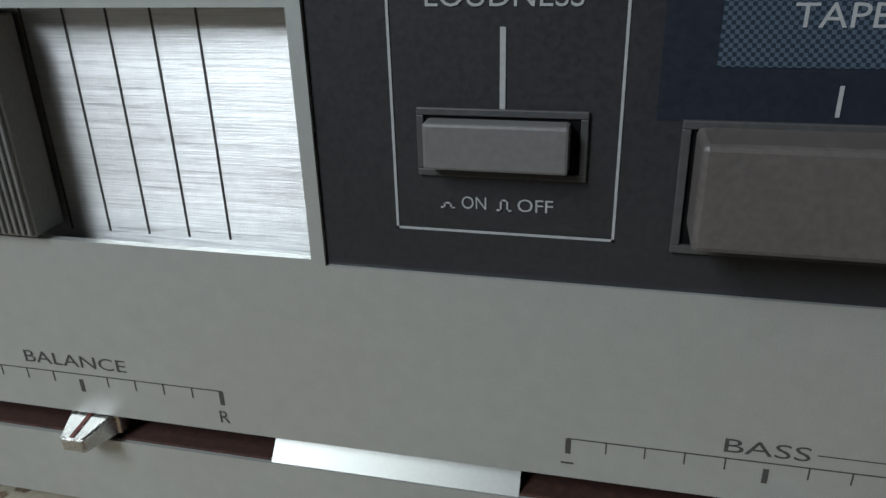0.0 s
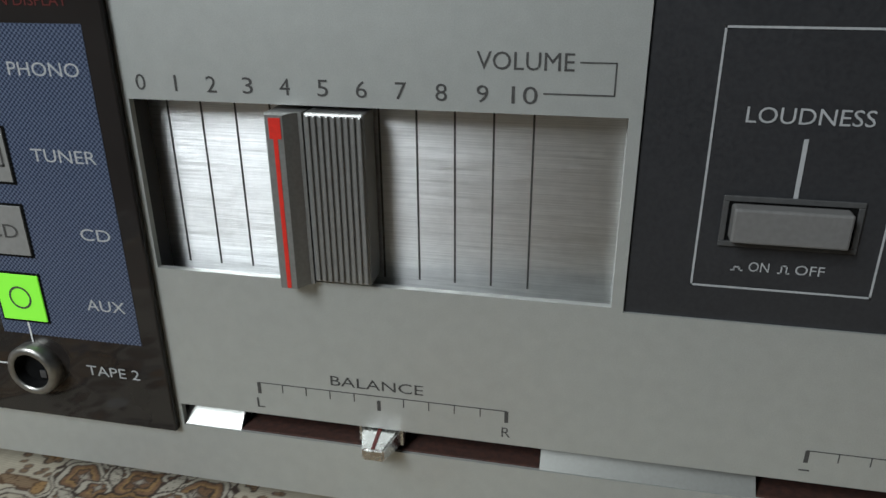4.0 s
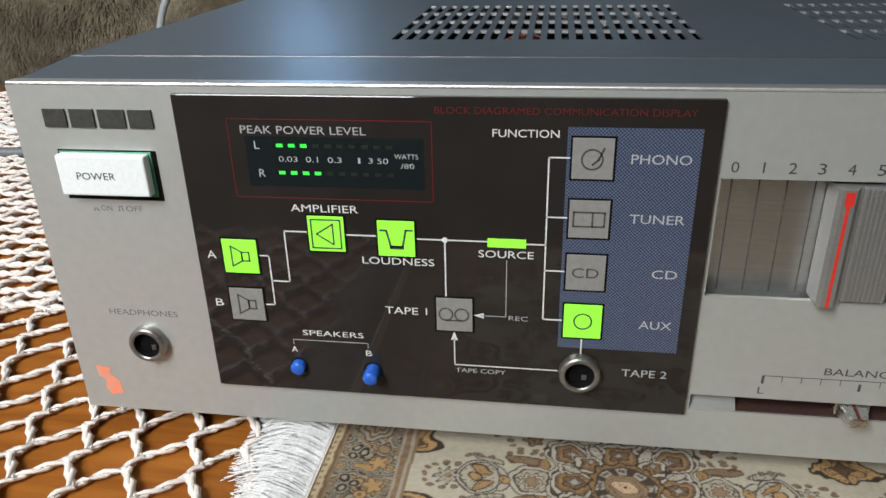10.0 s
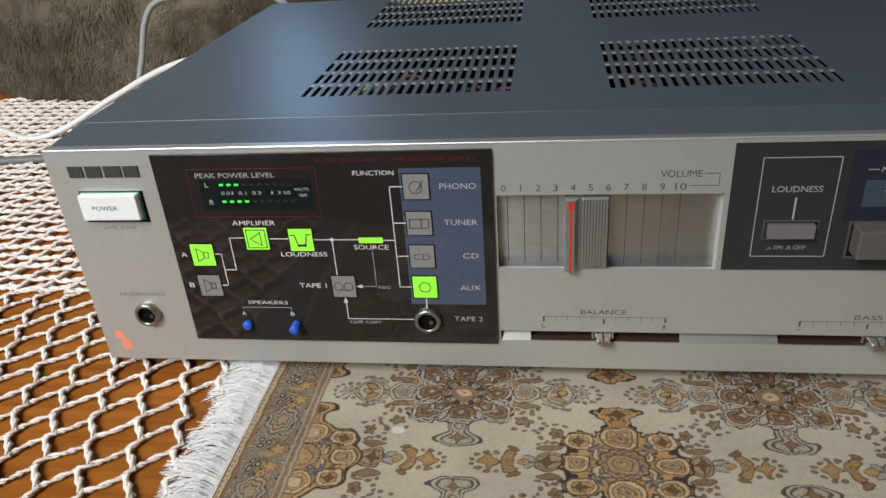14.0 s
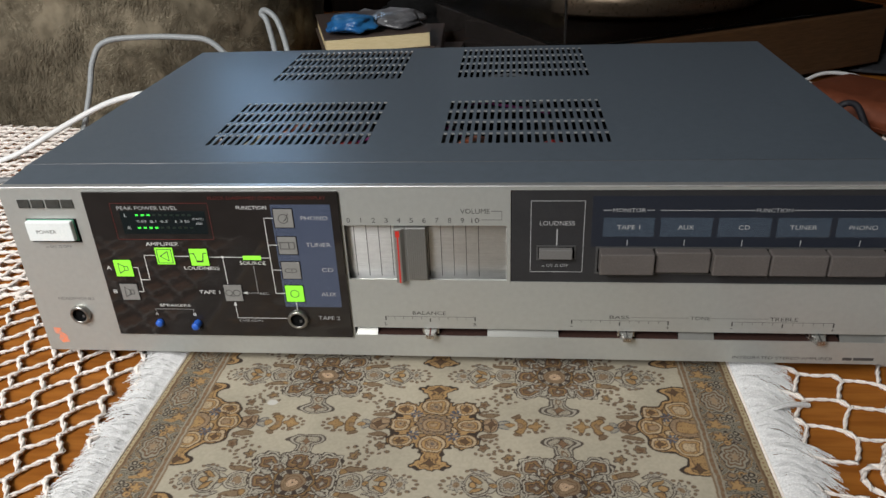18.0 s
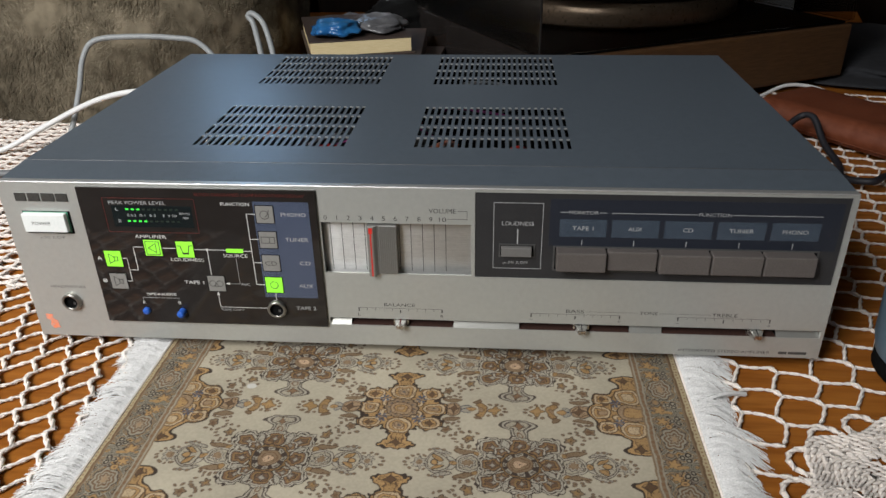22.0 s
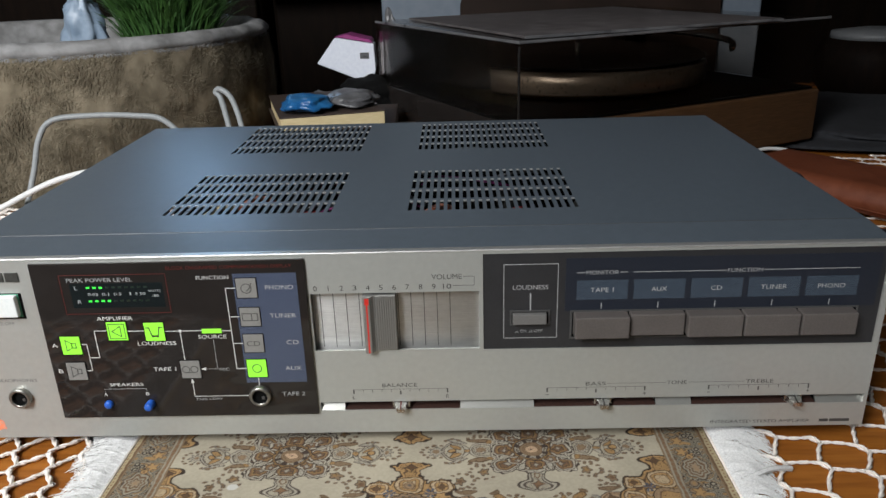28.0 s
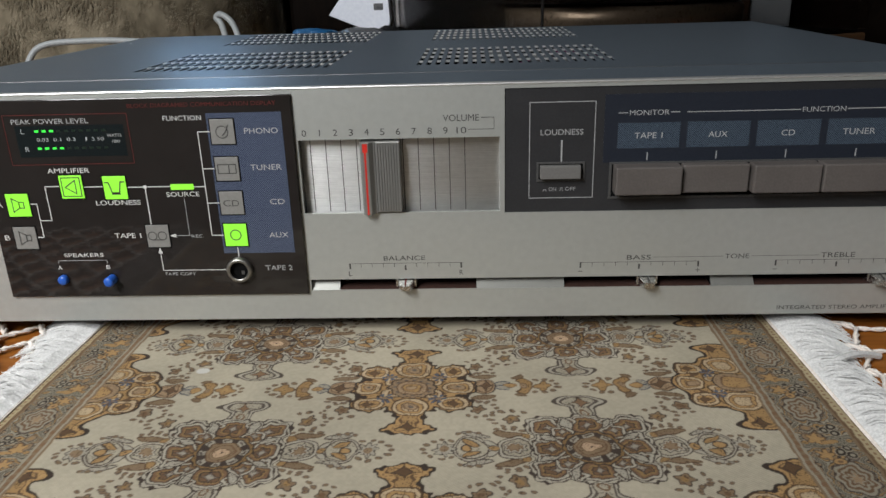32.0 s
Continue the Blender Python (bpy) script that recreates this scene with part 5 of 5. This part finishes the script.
FLOWER = (238.0, -106.0)
left_keep = lambda x, y: -560 < x < -150 and -235 < y < 75 and not (x > -208 and y > 14)
right_keep = lambda x, y: 150 < x < 560 and -235 < y < 540 and not (x < 206 and y > 12) and math.hypot(x - FLOWER[0], y - FLOWER[1]) > 74
net((-192, -22), (17.8, -1.0), (5.2, -14.2), (-24, 8), (-9, 18), left_keep, 1.18, (3.8, -4.95), 5)
net((170, -16), (19, -6), (-4, -20), (-6, 36), (-36, 14), right_keep, 1.05, (1.6, -2.2), 6)
# closer stitches toward the back
back_keep = lambda x, y: -640 < x < -205 and 62 < y < 420
net((-215, 70), (-15.0, 1.2), (1.5, 11.0), (-1, 32), (-1, 34), back_keep, 1.6, (0.4, 2.2), 7)
NETTING = (len(NETV), len(NETF))
# solid flower: close rings of cord with a lobed outline and a few open eyes
for k in range(24):
    rad = 4.0 + 2.5 * k
    steps = max(16, int(rad * 1.6))
    lobes = lambda t: rad * (1 + 0.075 * math.cos(8 * t) * (k / 23.0))
    for s in range(steps):
        t0, t1 = 2 * math.pi * s / steps, 2 * math.pi * (s + 1) / steps
        if k in (15, 16) and math.cos(8 * t0 + math.pi) > 0.55:
            continue
        q = [(FLOWER[0] + lobes(t) * math.cos(t), FLOWER[1] + lobes(t) * math.sin(t), 2.0 + 1.2 * math.sin(k * 0.9) + 0.5 * math.cos(16 * t)) for t in (t0, t1)]
        cord(q[0], q[1], 1.55, rings=3, twist=4.0)
for k in range(16):
    t = 2 * math.pi * k / 16
    cord((FLOWER[0] + 36 * math.cos(t), FLOWER[1] + 36 * math.sin(t), 2.4), (FLOWER[0] + 64 * math.cos(t), FLOWER[1] + 64 * math.sin(t), 2.2), 1.5)
for k in range(18):
    t = 2 * math.pi * (k + 0.3) / 18
    cx_, cy_ = FLOWER[0] + 62 * math.cos(t), FLOWER[1] + 62 * math.sin(t)
    for s in range(10):
        u0, u1 = 2 * math.pi * s / 10, 2 * math.pi * (s + 1) / 10
        cord((cx_ + 8.5 * math.cos(u0), cy_ + 8.5 * math.sin(u0), 2.2), (cx_ + 8.5 * math.cos(u1), cy_ + 8.5 * math.sin(u1), 2.2), 1.5, rings=3, twist=4.0)
# the cloth hangs down over the front edge of the table
NETV = [(x * M, y * M, z * M) if y > -152 else (x * M, (-152.5 - z) * M, (y + 152) * M) for x, y, z in NETV]
cloth = thing("crocheted_tablecloth", (0, 0, 0), "cream crocheted cotton tablecloth with open meshes on the table", "tablecloth")
for name, v0, v1, f0, f1, lab in (("netting", 0, NETTING[0], 0, NETTING[1], "open netted meshes of twisted cord"), ("crocheted_flower", NETTING[0], len(NETV), NETTING[1], len(NETF), "solid crocheted flower with a lobed edge")):
    me = bpy.data.meshes.new(name)
    me.from_pydata(NETV[v0:v1], [], [tuple(i - v0 for i in f) for f in NETF[f0:f1]])
    me.materials.append(COTTON)
    for p_ in me.polygons:
        p_.use_smooth = True
    ob = new(name, me)
    ob.parent = cloth
    ob["label"], ob["kind"] = lab, "stuff"

# ---- plush-covered planter with grass ----
rng = random.Random(21)
PC = (-426.0, 614.0)


def planter_radius(z):
    return 211 + 8 * math.sin(z / 165 * math.pi) + 3 * (z / 165)


planter = thing("plush_planter", (*PC, 3), "round planter covered in grey-brown plush with grass in it", "planter")
SEG = 120


def bumpy_lathe(prof, seg, amp_, seed):
    bm = bmesh.new()
    rings = []
    for r, z in prof:
        ring = []
        for k in range(seg if r > 1 else 1):
            t = 2 * math.pi * k / seg
            q = noise.noise(Vector((math.cos(t) * r * 0.03, math.sin(t) * r * 0.03, z * 0.03 + seed))) + 0.5 * noise.noise(Vector((math.cos(t) * r * 0.1, math.sin(t) * r * 0.1, z * 0.1 + seed)))
            rr = r + amp_ * q * (1 if r > 1 else 0)
            ring.append(bm.verts.new((PC[0] + rr * math.cos(t) * (1.25 if math.cos(t) < 0 else 1.0), PC[1] + rr * math.sin(t), z + amp_ * 0.25 * q * (z > 20))))
        rings.append(ring)
    for a, b in zip(rings, rings[1:]):
        for k in range(seg):
            q = [a[k % len(a)], a[(k + 1) % len(a)], b[(k + 1) % len(b)], b[k % len(b)]]
            q = [v for i, v in enumerate(q) if v not in q[:i]]
            if len(q) > 2:
                bm.faces.new(q)
    bmesh.ops.recalc_face_normals(bm, faces=bm.faces)
    return bm


side_prof = [(0.0, 3.0)] + [(planter_radius(z), z) for z in (3, 8, 16, 28, 42, 56, 70, 84, 98, 112, 126, 138, 150)]
part("side", bumpy_lathe(side_prof, SEG, 5.0, 1.0), FUR, planter, "worn grey-brown plush side", True)
rim_prof = [(planter_radius(149) - 1, 148.5), (planter_radius(149) + 1.5, 151), (planter_radius(149) + 1.0, 155), (213, 160), (206, 163), (198, 162), (192, 156), (189, 140), (187, 108)]
part("rim", bumpy_lathe(rim_prof, SEG, 5.0, 1.0), FURRIM, planter, "thick pale plush rim", True)
part("soil", bumpy_lathe([(188, 112), (90, 117), (0.5, 118)], 48, 4.0, 5.0), SOIL, planter)


def plush(name, count, z0, z1, length, droop, material, seed):
    """Short matted hairs combed down over the planter's side or rim."""
    rs = np.random.RandomState(seed)
    t = rs.uniform(math.pi * 0.95, math.pi * 2.12, count)
    z = rs.uniform(z0, z1, count)
    lock = np.array([noise.noise(Vector((math.cos(a) * 7, math.sin(a) * 7, h * 0.035 + seed))) for a, h in zip(t, z)])
    r = np.array([planter_radius(min(h, 150.0)) for h in z]) + 5.0 * np.array([noise.noise(Vector((math.cos(a) * 6.4, math.sin(a) * 6.4, h * 0.03 + 1.0))) for a, h in zip(t, z)]) - 0.5
    r = np.where(z > 150, r - (z - 150) ** 2 * 0.10, r)
    squash = np.where(np.cos(t) < 0, 1.25, 1.0)
    ln = length * rs.uniform(0.6, 1.3, count)
    sway = lock * 0.9 + rs.normal(0, 0.22, count)
    w = rs.uniform(0.35, 0.7, count)

    def ring(u):
        rr, a = r + ln * 0.20 * math.sin(u * 2.2), t + sway * ln * u / 215.0
        return np.stack([PC[0] + rr * np.cos(a) * squash, PC[1] + rr * np.sin(a), z - droop * ln * u * u], -1)

    side = np.stack([-np.sin(t), np.cos(t), sway * 0.4], -1) * w[:, None]
    p0, p1, p2 = ring(0.0), ring(0.55), ring(1.0)
    v = np.stack([p0 - side, p0 + side, p1 + side * 0.8, p1 - side * 0.8, p2], 1).reshape(-1, 3) * M - np.array(origin(planter))
    base = np.arange(count)[:, None] * 5
    f = (base + np.array((0, 1, 2, 3))).tolist() + (base + np.array((3, 2, 4))).tolist()
    me = bpy.data.meshes.new(name)
    me.from_pydata(v.tolist(), [], f)
    me.materials.append(material)
    ob = new(name, me)
    ob.parent = planter
    ob["kind"] = "stuff"
    return ob


plush("plush", 52000, 6.0, 150.0, 8.0, 0.80, FUR, 3)
plush("rim_plush", 9000, 148.0, 160.0, 8.0, 0.35, FURRIM, 4)


def blades(bm, count, spread, h0, h1, seed):
    r_ = random.Random(seed)
    for _ in range(count):
        t, q = r_.uniform(0, 2 * math.pi), spread * math.sqrt(r_.random())
        p = Vector((PC[0] + 95 + q * math.cos(t), PC[1] + 30 + q * 0.8 * math.sin(t), 120))
        d = Vector((math.cos(t) * 0.6 + r_.uniform(-0.5, 0.7), math.sin(t) * 0.4 + r_.uniform(-0.5, 0.4), 0))
        h, w = r_.uniform(h0, h1), r_.uniform(1.0, 1.9)
        side = Vector((r_.uniform(-1, 1), r_.uniform(-0.4, 0.4), 0)).normalized() * w
        prev = None
        for k in range(6):
            u = k / 5
            c = p + Vector((0, 0, h * (u - 0.35 * u * u * u))) + d * (h * 0.6 * u * u)
            ring = (bm.verts.new(c - side * (1 - 0.9 * u)), bm.verts.new(c + side * (1 - 0.9 * u)))
            if prev:
                bm.faces.new((prev[0], prev[1], ring[1], ring[0]))
            prev = ring


bm = bmesh.new()
blades(bm, 1500, 52, 70, 200, 41)
grass = tagged(part("grass", bm, GRASS), "dense long green grass growing in the planter", "grass", kind="stuff")
# bluish plastic wrap tucked into the planter
bm = bmesh.new()
bmesh.ops.create_icosphere(bm, subdivisions=4, radius=1.0)
for v in bm.verts:
    q = 1 + 0.30 * noise.noise(v.co * 2.3) + 0.30 * abs(noise.noise(v.co * 5.0))
    v.co = Vector((-455 + (12 + 12 * (1 - v.co.z)) * v.co.x * q, 680 + 16 * v.co.y * q, 160 + 48 * v.co.z * q))
tagged(part("plastic_bag", bm, BLUEFILM, None, "", True), "crumpled pale plastic bag in the planter", "bag")

# ---- cables ----
def cable(points, r, material, label):
    ob = part("cable", tube(points, r, 10, 8), material, None, "", True)
    return tagged(ob, label, "cable")


cable([(-640, 330, 3), (-560, 352, 3), (-500, 325, 3), (-455, 300, 3.2), (-425, 305, 10), (-385, 318, 30), (-330, 318, 54), (-280, 312, 64), (-240, 305, 62), (-205, 300, 50)], 2.6, WHITECABLE, "white mains cable running behind the amplifier")
cable([(-560, 250, 5), (-470, 244, 5), (-400, 250, 5), (-320, 262, 5), (-250, 275, 6), (-200, 300, 8)], 3.4, DARKCABLE, "dark grey cable lying on the cloth")
cable([(-385, 290, 4), (-372, 318, 14), (-366, 345, 52), (-366, 366, 80), (-354, 374, 96), (-318, 378, 99), (-278, 378, 98), (-250, 374, 94), (-222, 350, 76), (-205, 320, 50), (-195, 300, 30)], 2.7, GREYCABLE, "grey cable looped against the planter")
cable([(-182, 340, 20), (-188, 372, 70), (-200, 396, 106), (-206, 400, 114), (-200, 398, 117), (-188, 392, 106), (-176, 372, 72), (-170, 340, 20)], 2.7, GREYCABLE, "small grey cable loop behind the amplifier")
cable([(280, 440, 8), (330, 486, 14), (362, 506, 20), (395, 512, 16), (425, 506, 4)], 2.0, WHITECABLE, "white cable behind the leather case")

# ---- turntable ----
TA = math.atan2(190, 368)
TT = Matrix.Translation((80, 384, 0)) @ Matrix.Rotation(TA, 4, "Z")


def placed(bm, m=TT):
    bmesh.ops.transform(bm, matrix=m, verts=bm.verts)
    return bm


turn = thing("turntable", (240, 620, 2), "turntable with an oak plinth under a smoked dust cover", "turntable")
part("plinth", placed(boxes([(0, 414, 0, 350, 14, 74)], 2.5)), PLINTH, turn, "oak veneered plinth")
part("side_panel", placed(boxes([(-1.8, -0.1, 0, 350, 14, 77)], 0.4)), GLASS, turn, "glossy black side of the plinth")
part("deck", placed(boxes([(6, 408, 6, 344, 74.1, 77)], 0.8)), BLACK, turn)
for fx in (40, 374):
    for fy in (40, 310):
        part("foot", placed(lathe([(0, 2), (20, 2), (22, 5), (19, 14), (0, 14)], (fx, fy, 0), "z", 24)), BLACK, turn)
part("platter", placed(lathe([(0, 78), (120, 78), (120, 86), (148, 86), (152, 89), (152, 107), (149, 110), (120, 114), (0, 114)], (196, 178, 0), "z", 96)), PLATTER, turn, "turned metal platter", True)
part("record", placed(lathe([(0, 114.2), (150, 114.2), (150.5, 115.3), (149, 116.4), (52, 116.2), (50, 116.6), (0, 116.6)], (196, 178, 0), "z", 72)), VINYL, turn)
part("spindle", placed(lathe([(0, 116), (3.2, 116), (3.2, 127), (1.5, 129), (0, 129)], (196, 178, 0), "z", 16)), CHROME, turn)
part("tonearm", placed(tube([(372, 290, 124), (374, 250, 128), (372, 160, 128), (356, 90, 126), (330, 60, 121)], 4, 8, 6)), CHROME, turn, "", True)
part("arm_base", placed(lathe([(0, 77), (26, 77), (26, 88), (14, 92), (14, 124), (0, 124)], (372, 280, 0), "z", 24)), BLACK, turn)
lid = part("dust_cover", placed(boxes([(0, 414, 0, 350, 152.1, 155)], 1.0)), SMOKE, turn, "smoked clear acrylic dust cover")
for w_ in ((0, 414, 0, 3.5, 78, 152), (0, 414, 346.5, 350, 78, 152), (0, 3.5, 3.6, 346.4, 78, 152), (410.5, 414, 3.6, 346.4, 78, 152)):
    part("cover_wall", placed(boxes([w_], 1.0)), SMOKE, lid)
part("cover_edge", placed(boxes([(-0.6, 414.6, -0.6, 0.8, 152.6, 155.2), (-0.6, 0.6, 0.9, 350, 152.6, 155.2)], 0.5)), CLEARBAG, lid, "pale upper edge")
part("cover_edge", placed(boxes([(-0.5, 1.6, -0.5, 1.6, 78, 150.5)], 0.5)), VINYL, lid)
sl = TT @ Matrix.Translation((14, 12, 0)) @ Matrix.Rotation(radians(-4), 4, "Z")
sleeve = thing("record_sleeve", (240, 600, 155.4), "worn dark record sleeve lying on the dust cover", "record sleeve")
part("cover", placed(boxes([(0, 312, 0, 312, 155.4, 158.2)], 0.6), sl), SLEEVE, sleeve)
part("spine", placed(boxes([(-0.3, 312.3, -0.5, 0.0, 155.5, 158.1)], 0.1), sl), CLEARBAG, sleeve, "pale worn spine")

# ---- leather case, strap and cup at the side ----
LC = Matrix.Translation((322, 396, 0)) @ Matrix.Rotation(radians(-55), 4, "Z")
case = thing("leather_case", (420, 420, 3), "brown leather case lying on the tablecloth", "case")
bm = boxes([(-40, 190, 0, 92, 3, 30)], 12)
bmesh.ops.subdivide_edges(bm, edges=[e for e in bm.edges if e.calc_length() > 60], cuts=8, use_grid_fill=True)
for v in bm.verts:
    v.co.z += 1.6 * noise.noise(v.co * 0.02) * (v.co.z > 15)
part("body", placed(bm, LC), LEATHER, case, "", True)
part("seam", placed(tube([(-30, -0.2, 11), (60, -0.4, 11), (180, -0.2, 11)], 0.5, 6, 5), LC), LEATHER, case)
strap = part("strap", tube([(262, 300, 6), (290, 330, 12), (318, 352, 30), (330, 345, 34), (334, 322, 18), (338, 292, 8), (330, 262, 8), (345, 244, 12), (366, 262, 10), (392, 262, 6), (420, 240, 5)], 3.0, 8, 8), STRAP, None, "", True)
tagged(strap, "black braided strap on the tablecloth", "strap")
cup = thing("plastic_cup", (275, -4, 2), "blue-grey plastic cup with a dark base", "cup")
part("body", lathe([(31, 14), (33, 22), (34, 50), (33, 64), (30, 68), (28, 64), (28, 20), (0, 18)], (275, -4, 0), "z", 40), CUPBLUE, cup, "", True)
part("base", lathe([(0, 2.5), (29, 2.5), (31, 5), (31, 13.9), (0, 13.9)], (275, -4, 0), "z", 40), BLACK, cup, "", True)

# ---- books, wraps and cartons behind ----
book = thing("thick_book", (-105, 480, 40), "thick closed book with cream page edges", "book")
BK = Matrix.Translation((-156, 434, 0)) @ Matrix.Rotation(radians(17), 4, "Z")
part("page_block", placed(boxes([(1, 108, 1, 150, 66, 80)], 0.6), BK), PAGES, book, "cream page edges")
part("cover", placed(boxes([(-0.5, 109, 0.5, 151, 80.1, 81.4), (-2, 112, -1.5, 153, 63.8, 65.9)], 0.4), BK), BOOKCOVER, book)
for k, (z0, z1, dx, ang, lab) in enumerate(((1, 24, -8, 2, "dark bound book under a stack"), (24.2, 44, 4, -3, "brown bound book in a stack"), (44.2, 63.6, -3, 3, "dark brown book below the thick one"))):
    b = thing("book", (-100, 490, z0), lab, "book", "stacked books")
    m = Matrix.Translation((-158 + dx, 436, 0)) @ Matrix.Rotation(radians(ang), 4, "Z")
    part("page_block", placed(boxes([(2, 116, 2, 158, z0 + 2.2, z1 - 2.2)], 0.5), m), PAGES, b)
    part("cover", placed(boxes([(0, 120, 0, 160, z0, z0 + 2), (0, 120, 0, 160, z1 - 2, z1), (116.2, 120, 0, 160, z0 + 2.1, z1 - 2.1)], 0.4), m), BOOKCOVER, b)


def crumple(name, centre, size, material, label, category, seed, sub=4):
    bm = bmesh.new()
    bmesh.ops.create_icosphere(bm, subdivisions=sub, radius=1.0)
    for v in bm.verts:
        q = 1 + 0.30 * noise.noise(v.co * 1.9 + Vector((seed, 0, 0))) + 0.16 * abs(noise.noise(v.co * 5.0 + Vector((0, seed, 0))))
        z = max(v.co.z, -0.55)
        v.co = Vector((centre[0] + size[0] * v.co.x * q, centre[1] + size[1] * v.co.y * q, centre[2] + size[2] * z * (q if z > -0.5 else 1)))
    return tagged(part(name, bm, material, None, "", True), label, category)


crumple("plastic_wrap", (-134, 468, 89.5), (25, 26, 9), BLUEBAG, "crumpled blue plastic wrapper on the books", "wrapper", 2.0)
crumple("plastic_wrap", (-92, 505, 88), (26, 36, 8), CLEARBAG, "crumpled cloudy plastic wrapper on the books", "wrapper", 5.0)
crumple("paper_bag", (-160, 630, 52), (40, 46, 22), CLEARBAG, "crumpled pale paper bag", "bag", 8.0)
crumple("black_bag", (-96, 690, 56), (46, 46, 28), BLACK, "black cloth bag behind the books", "bag", 11.0)
box_ = thing("small_carton", (-122, 720, 73), "small white carton with magenta print leaning on a bag", "carton")
face = [(-162, 102), (-91, 73), (-84, 92), (-85, 126), (-136, 135)]


part("body", prism(face, 700, 748), WHITEBOX, box_)
part("printed_band", prism([(-137, 135.6), (-86, 126.6), (-90, 131), (-120, 138.5)], 702, 746), PINK, box_, "magenta printed top flap")
part("mark", boxes([(-104, -92, 699.6, 699.95, 107, 115)]), CLEARBAG, box_, "small grey label")
crumple("plastic_sheet", (-68, 775, 58), (18, 14, 100), CLEARBAG, "crumpled clear plastic sheet standing beside the turntable", "plastic sheet", 17.0, 5)
# pale upright panels and dark furniture behind
def upright(name, x0, x1, y0, y1, z1, material, label, category, top=None):
    t_ = thing(name, ((x0 + x1) / 2, (y0 + y1) / 2, 0), label, category)
    part("body", boxes([(x0, x1, y0, y1, 1, z1)], 3), material, t_)
    return t_


pale = upright("storage_box", -96, 66, 960, 1000, 330, PALEPANEL, "pale blue-grey upright box behind the turntable", "box")
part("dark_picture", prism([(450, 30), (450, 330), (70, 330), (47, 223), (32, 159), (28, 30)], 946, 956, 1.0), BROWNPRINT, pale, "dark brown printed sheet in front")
upright("storage_box", 450, 520, 960, 1000, 330, PALEPANEL, "narrow pale blue-grey upright box", "box")
cab = thing("cabinet", (600, 1320, FLOORZ), "tall dark wooden cabinet standing behind the table", "cabinet")
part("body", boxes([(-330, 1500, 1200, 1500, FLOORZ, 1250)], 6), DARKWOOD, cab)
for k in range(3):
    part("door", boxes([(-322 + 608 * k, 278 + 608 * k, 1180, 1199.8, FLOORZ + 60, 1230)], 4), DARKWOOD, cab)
low = thing("low_cabinet", (-900, 1300, FLOORZ), "low dark wooden cabinet behind the planter", "cabinet")
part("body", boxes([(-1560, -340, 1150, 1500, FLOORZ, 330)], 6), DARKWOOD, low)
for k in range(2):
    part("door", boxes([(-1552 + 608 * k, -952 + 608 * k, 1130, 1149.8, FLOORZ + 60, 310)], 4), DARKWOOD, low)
part("shelf", boxes([(-330, -80, 1100, 1179, 176, 182)], 1), BOOKCOVER, cab, "pale shelf edge")
pot = thing("jar", (660, 900, 1), "dark round jar with a grey lid", "jar")
part("body", lathe([(0, 1), (60, 1), (82, 30), (84, 70), (74, 96), (0, 96)], (680, 900, 0), "z", 40), DARKWOOD, pot, "", True)
part("lid", lathe([(0, 96.2), (66, 96.2), (64, 106), (20, 112), (0, 112)], (680, 900, 0), "z", 40), DARKCABLE, pot, "", True)
crumple("grey_cloth", (660, 690, 9), (250, 190, 13), CLOTHGREY, "folded grey cloth on the table", "cloth", 14.0)
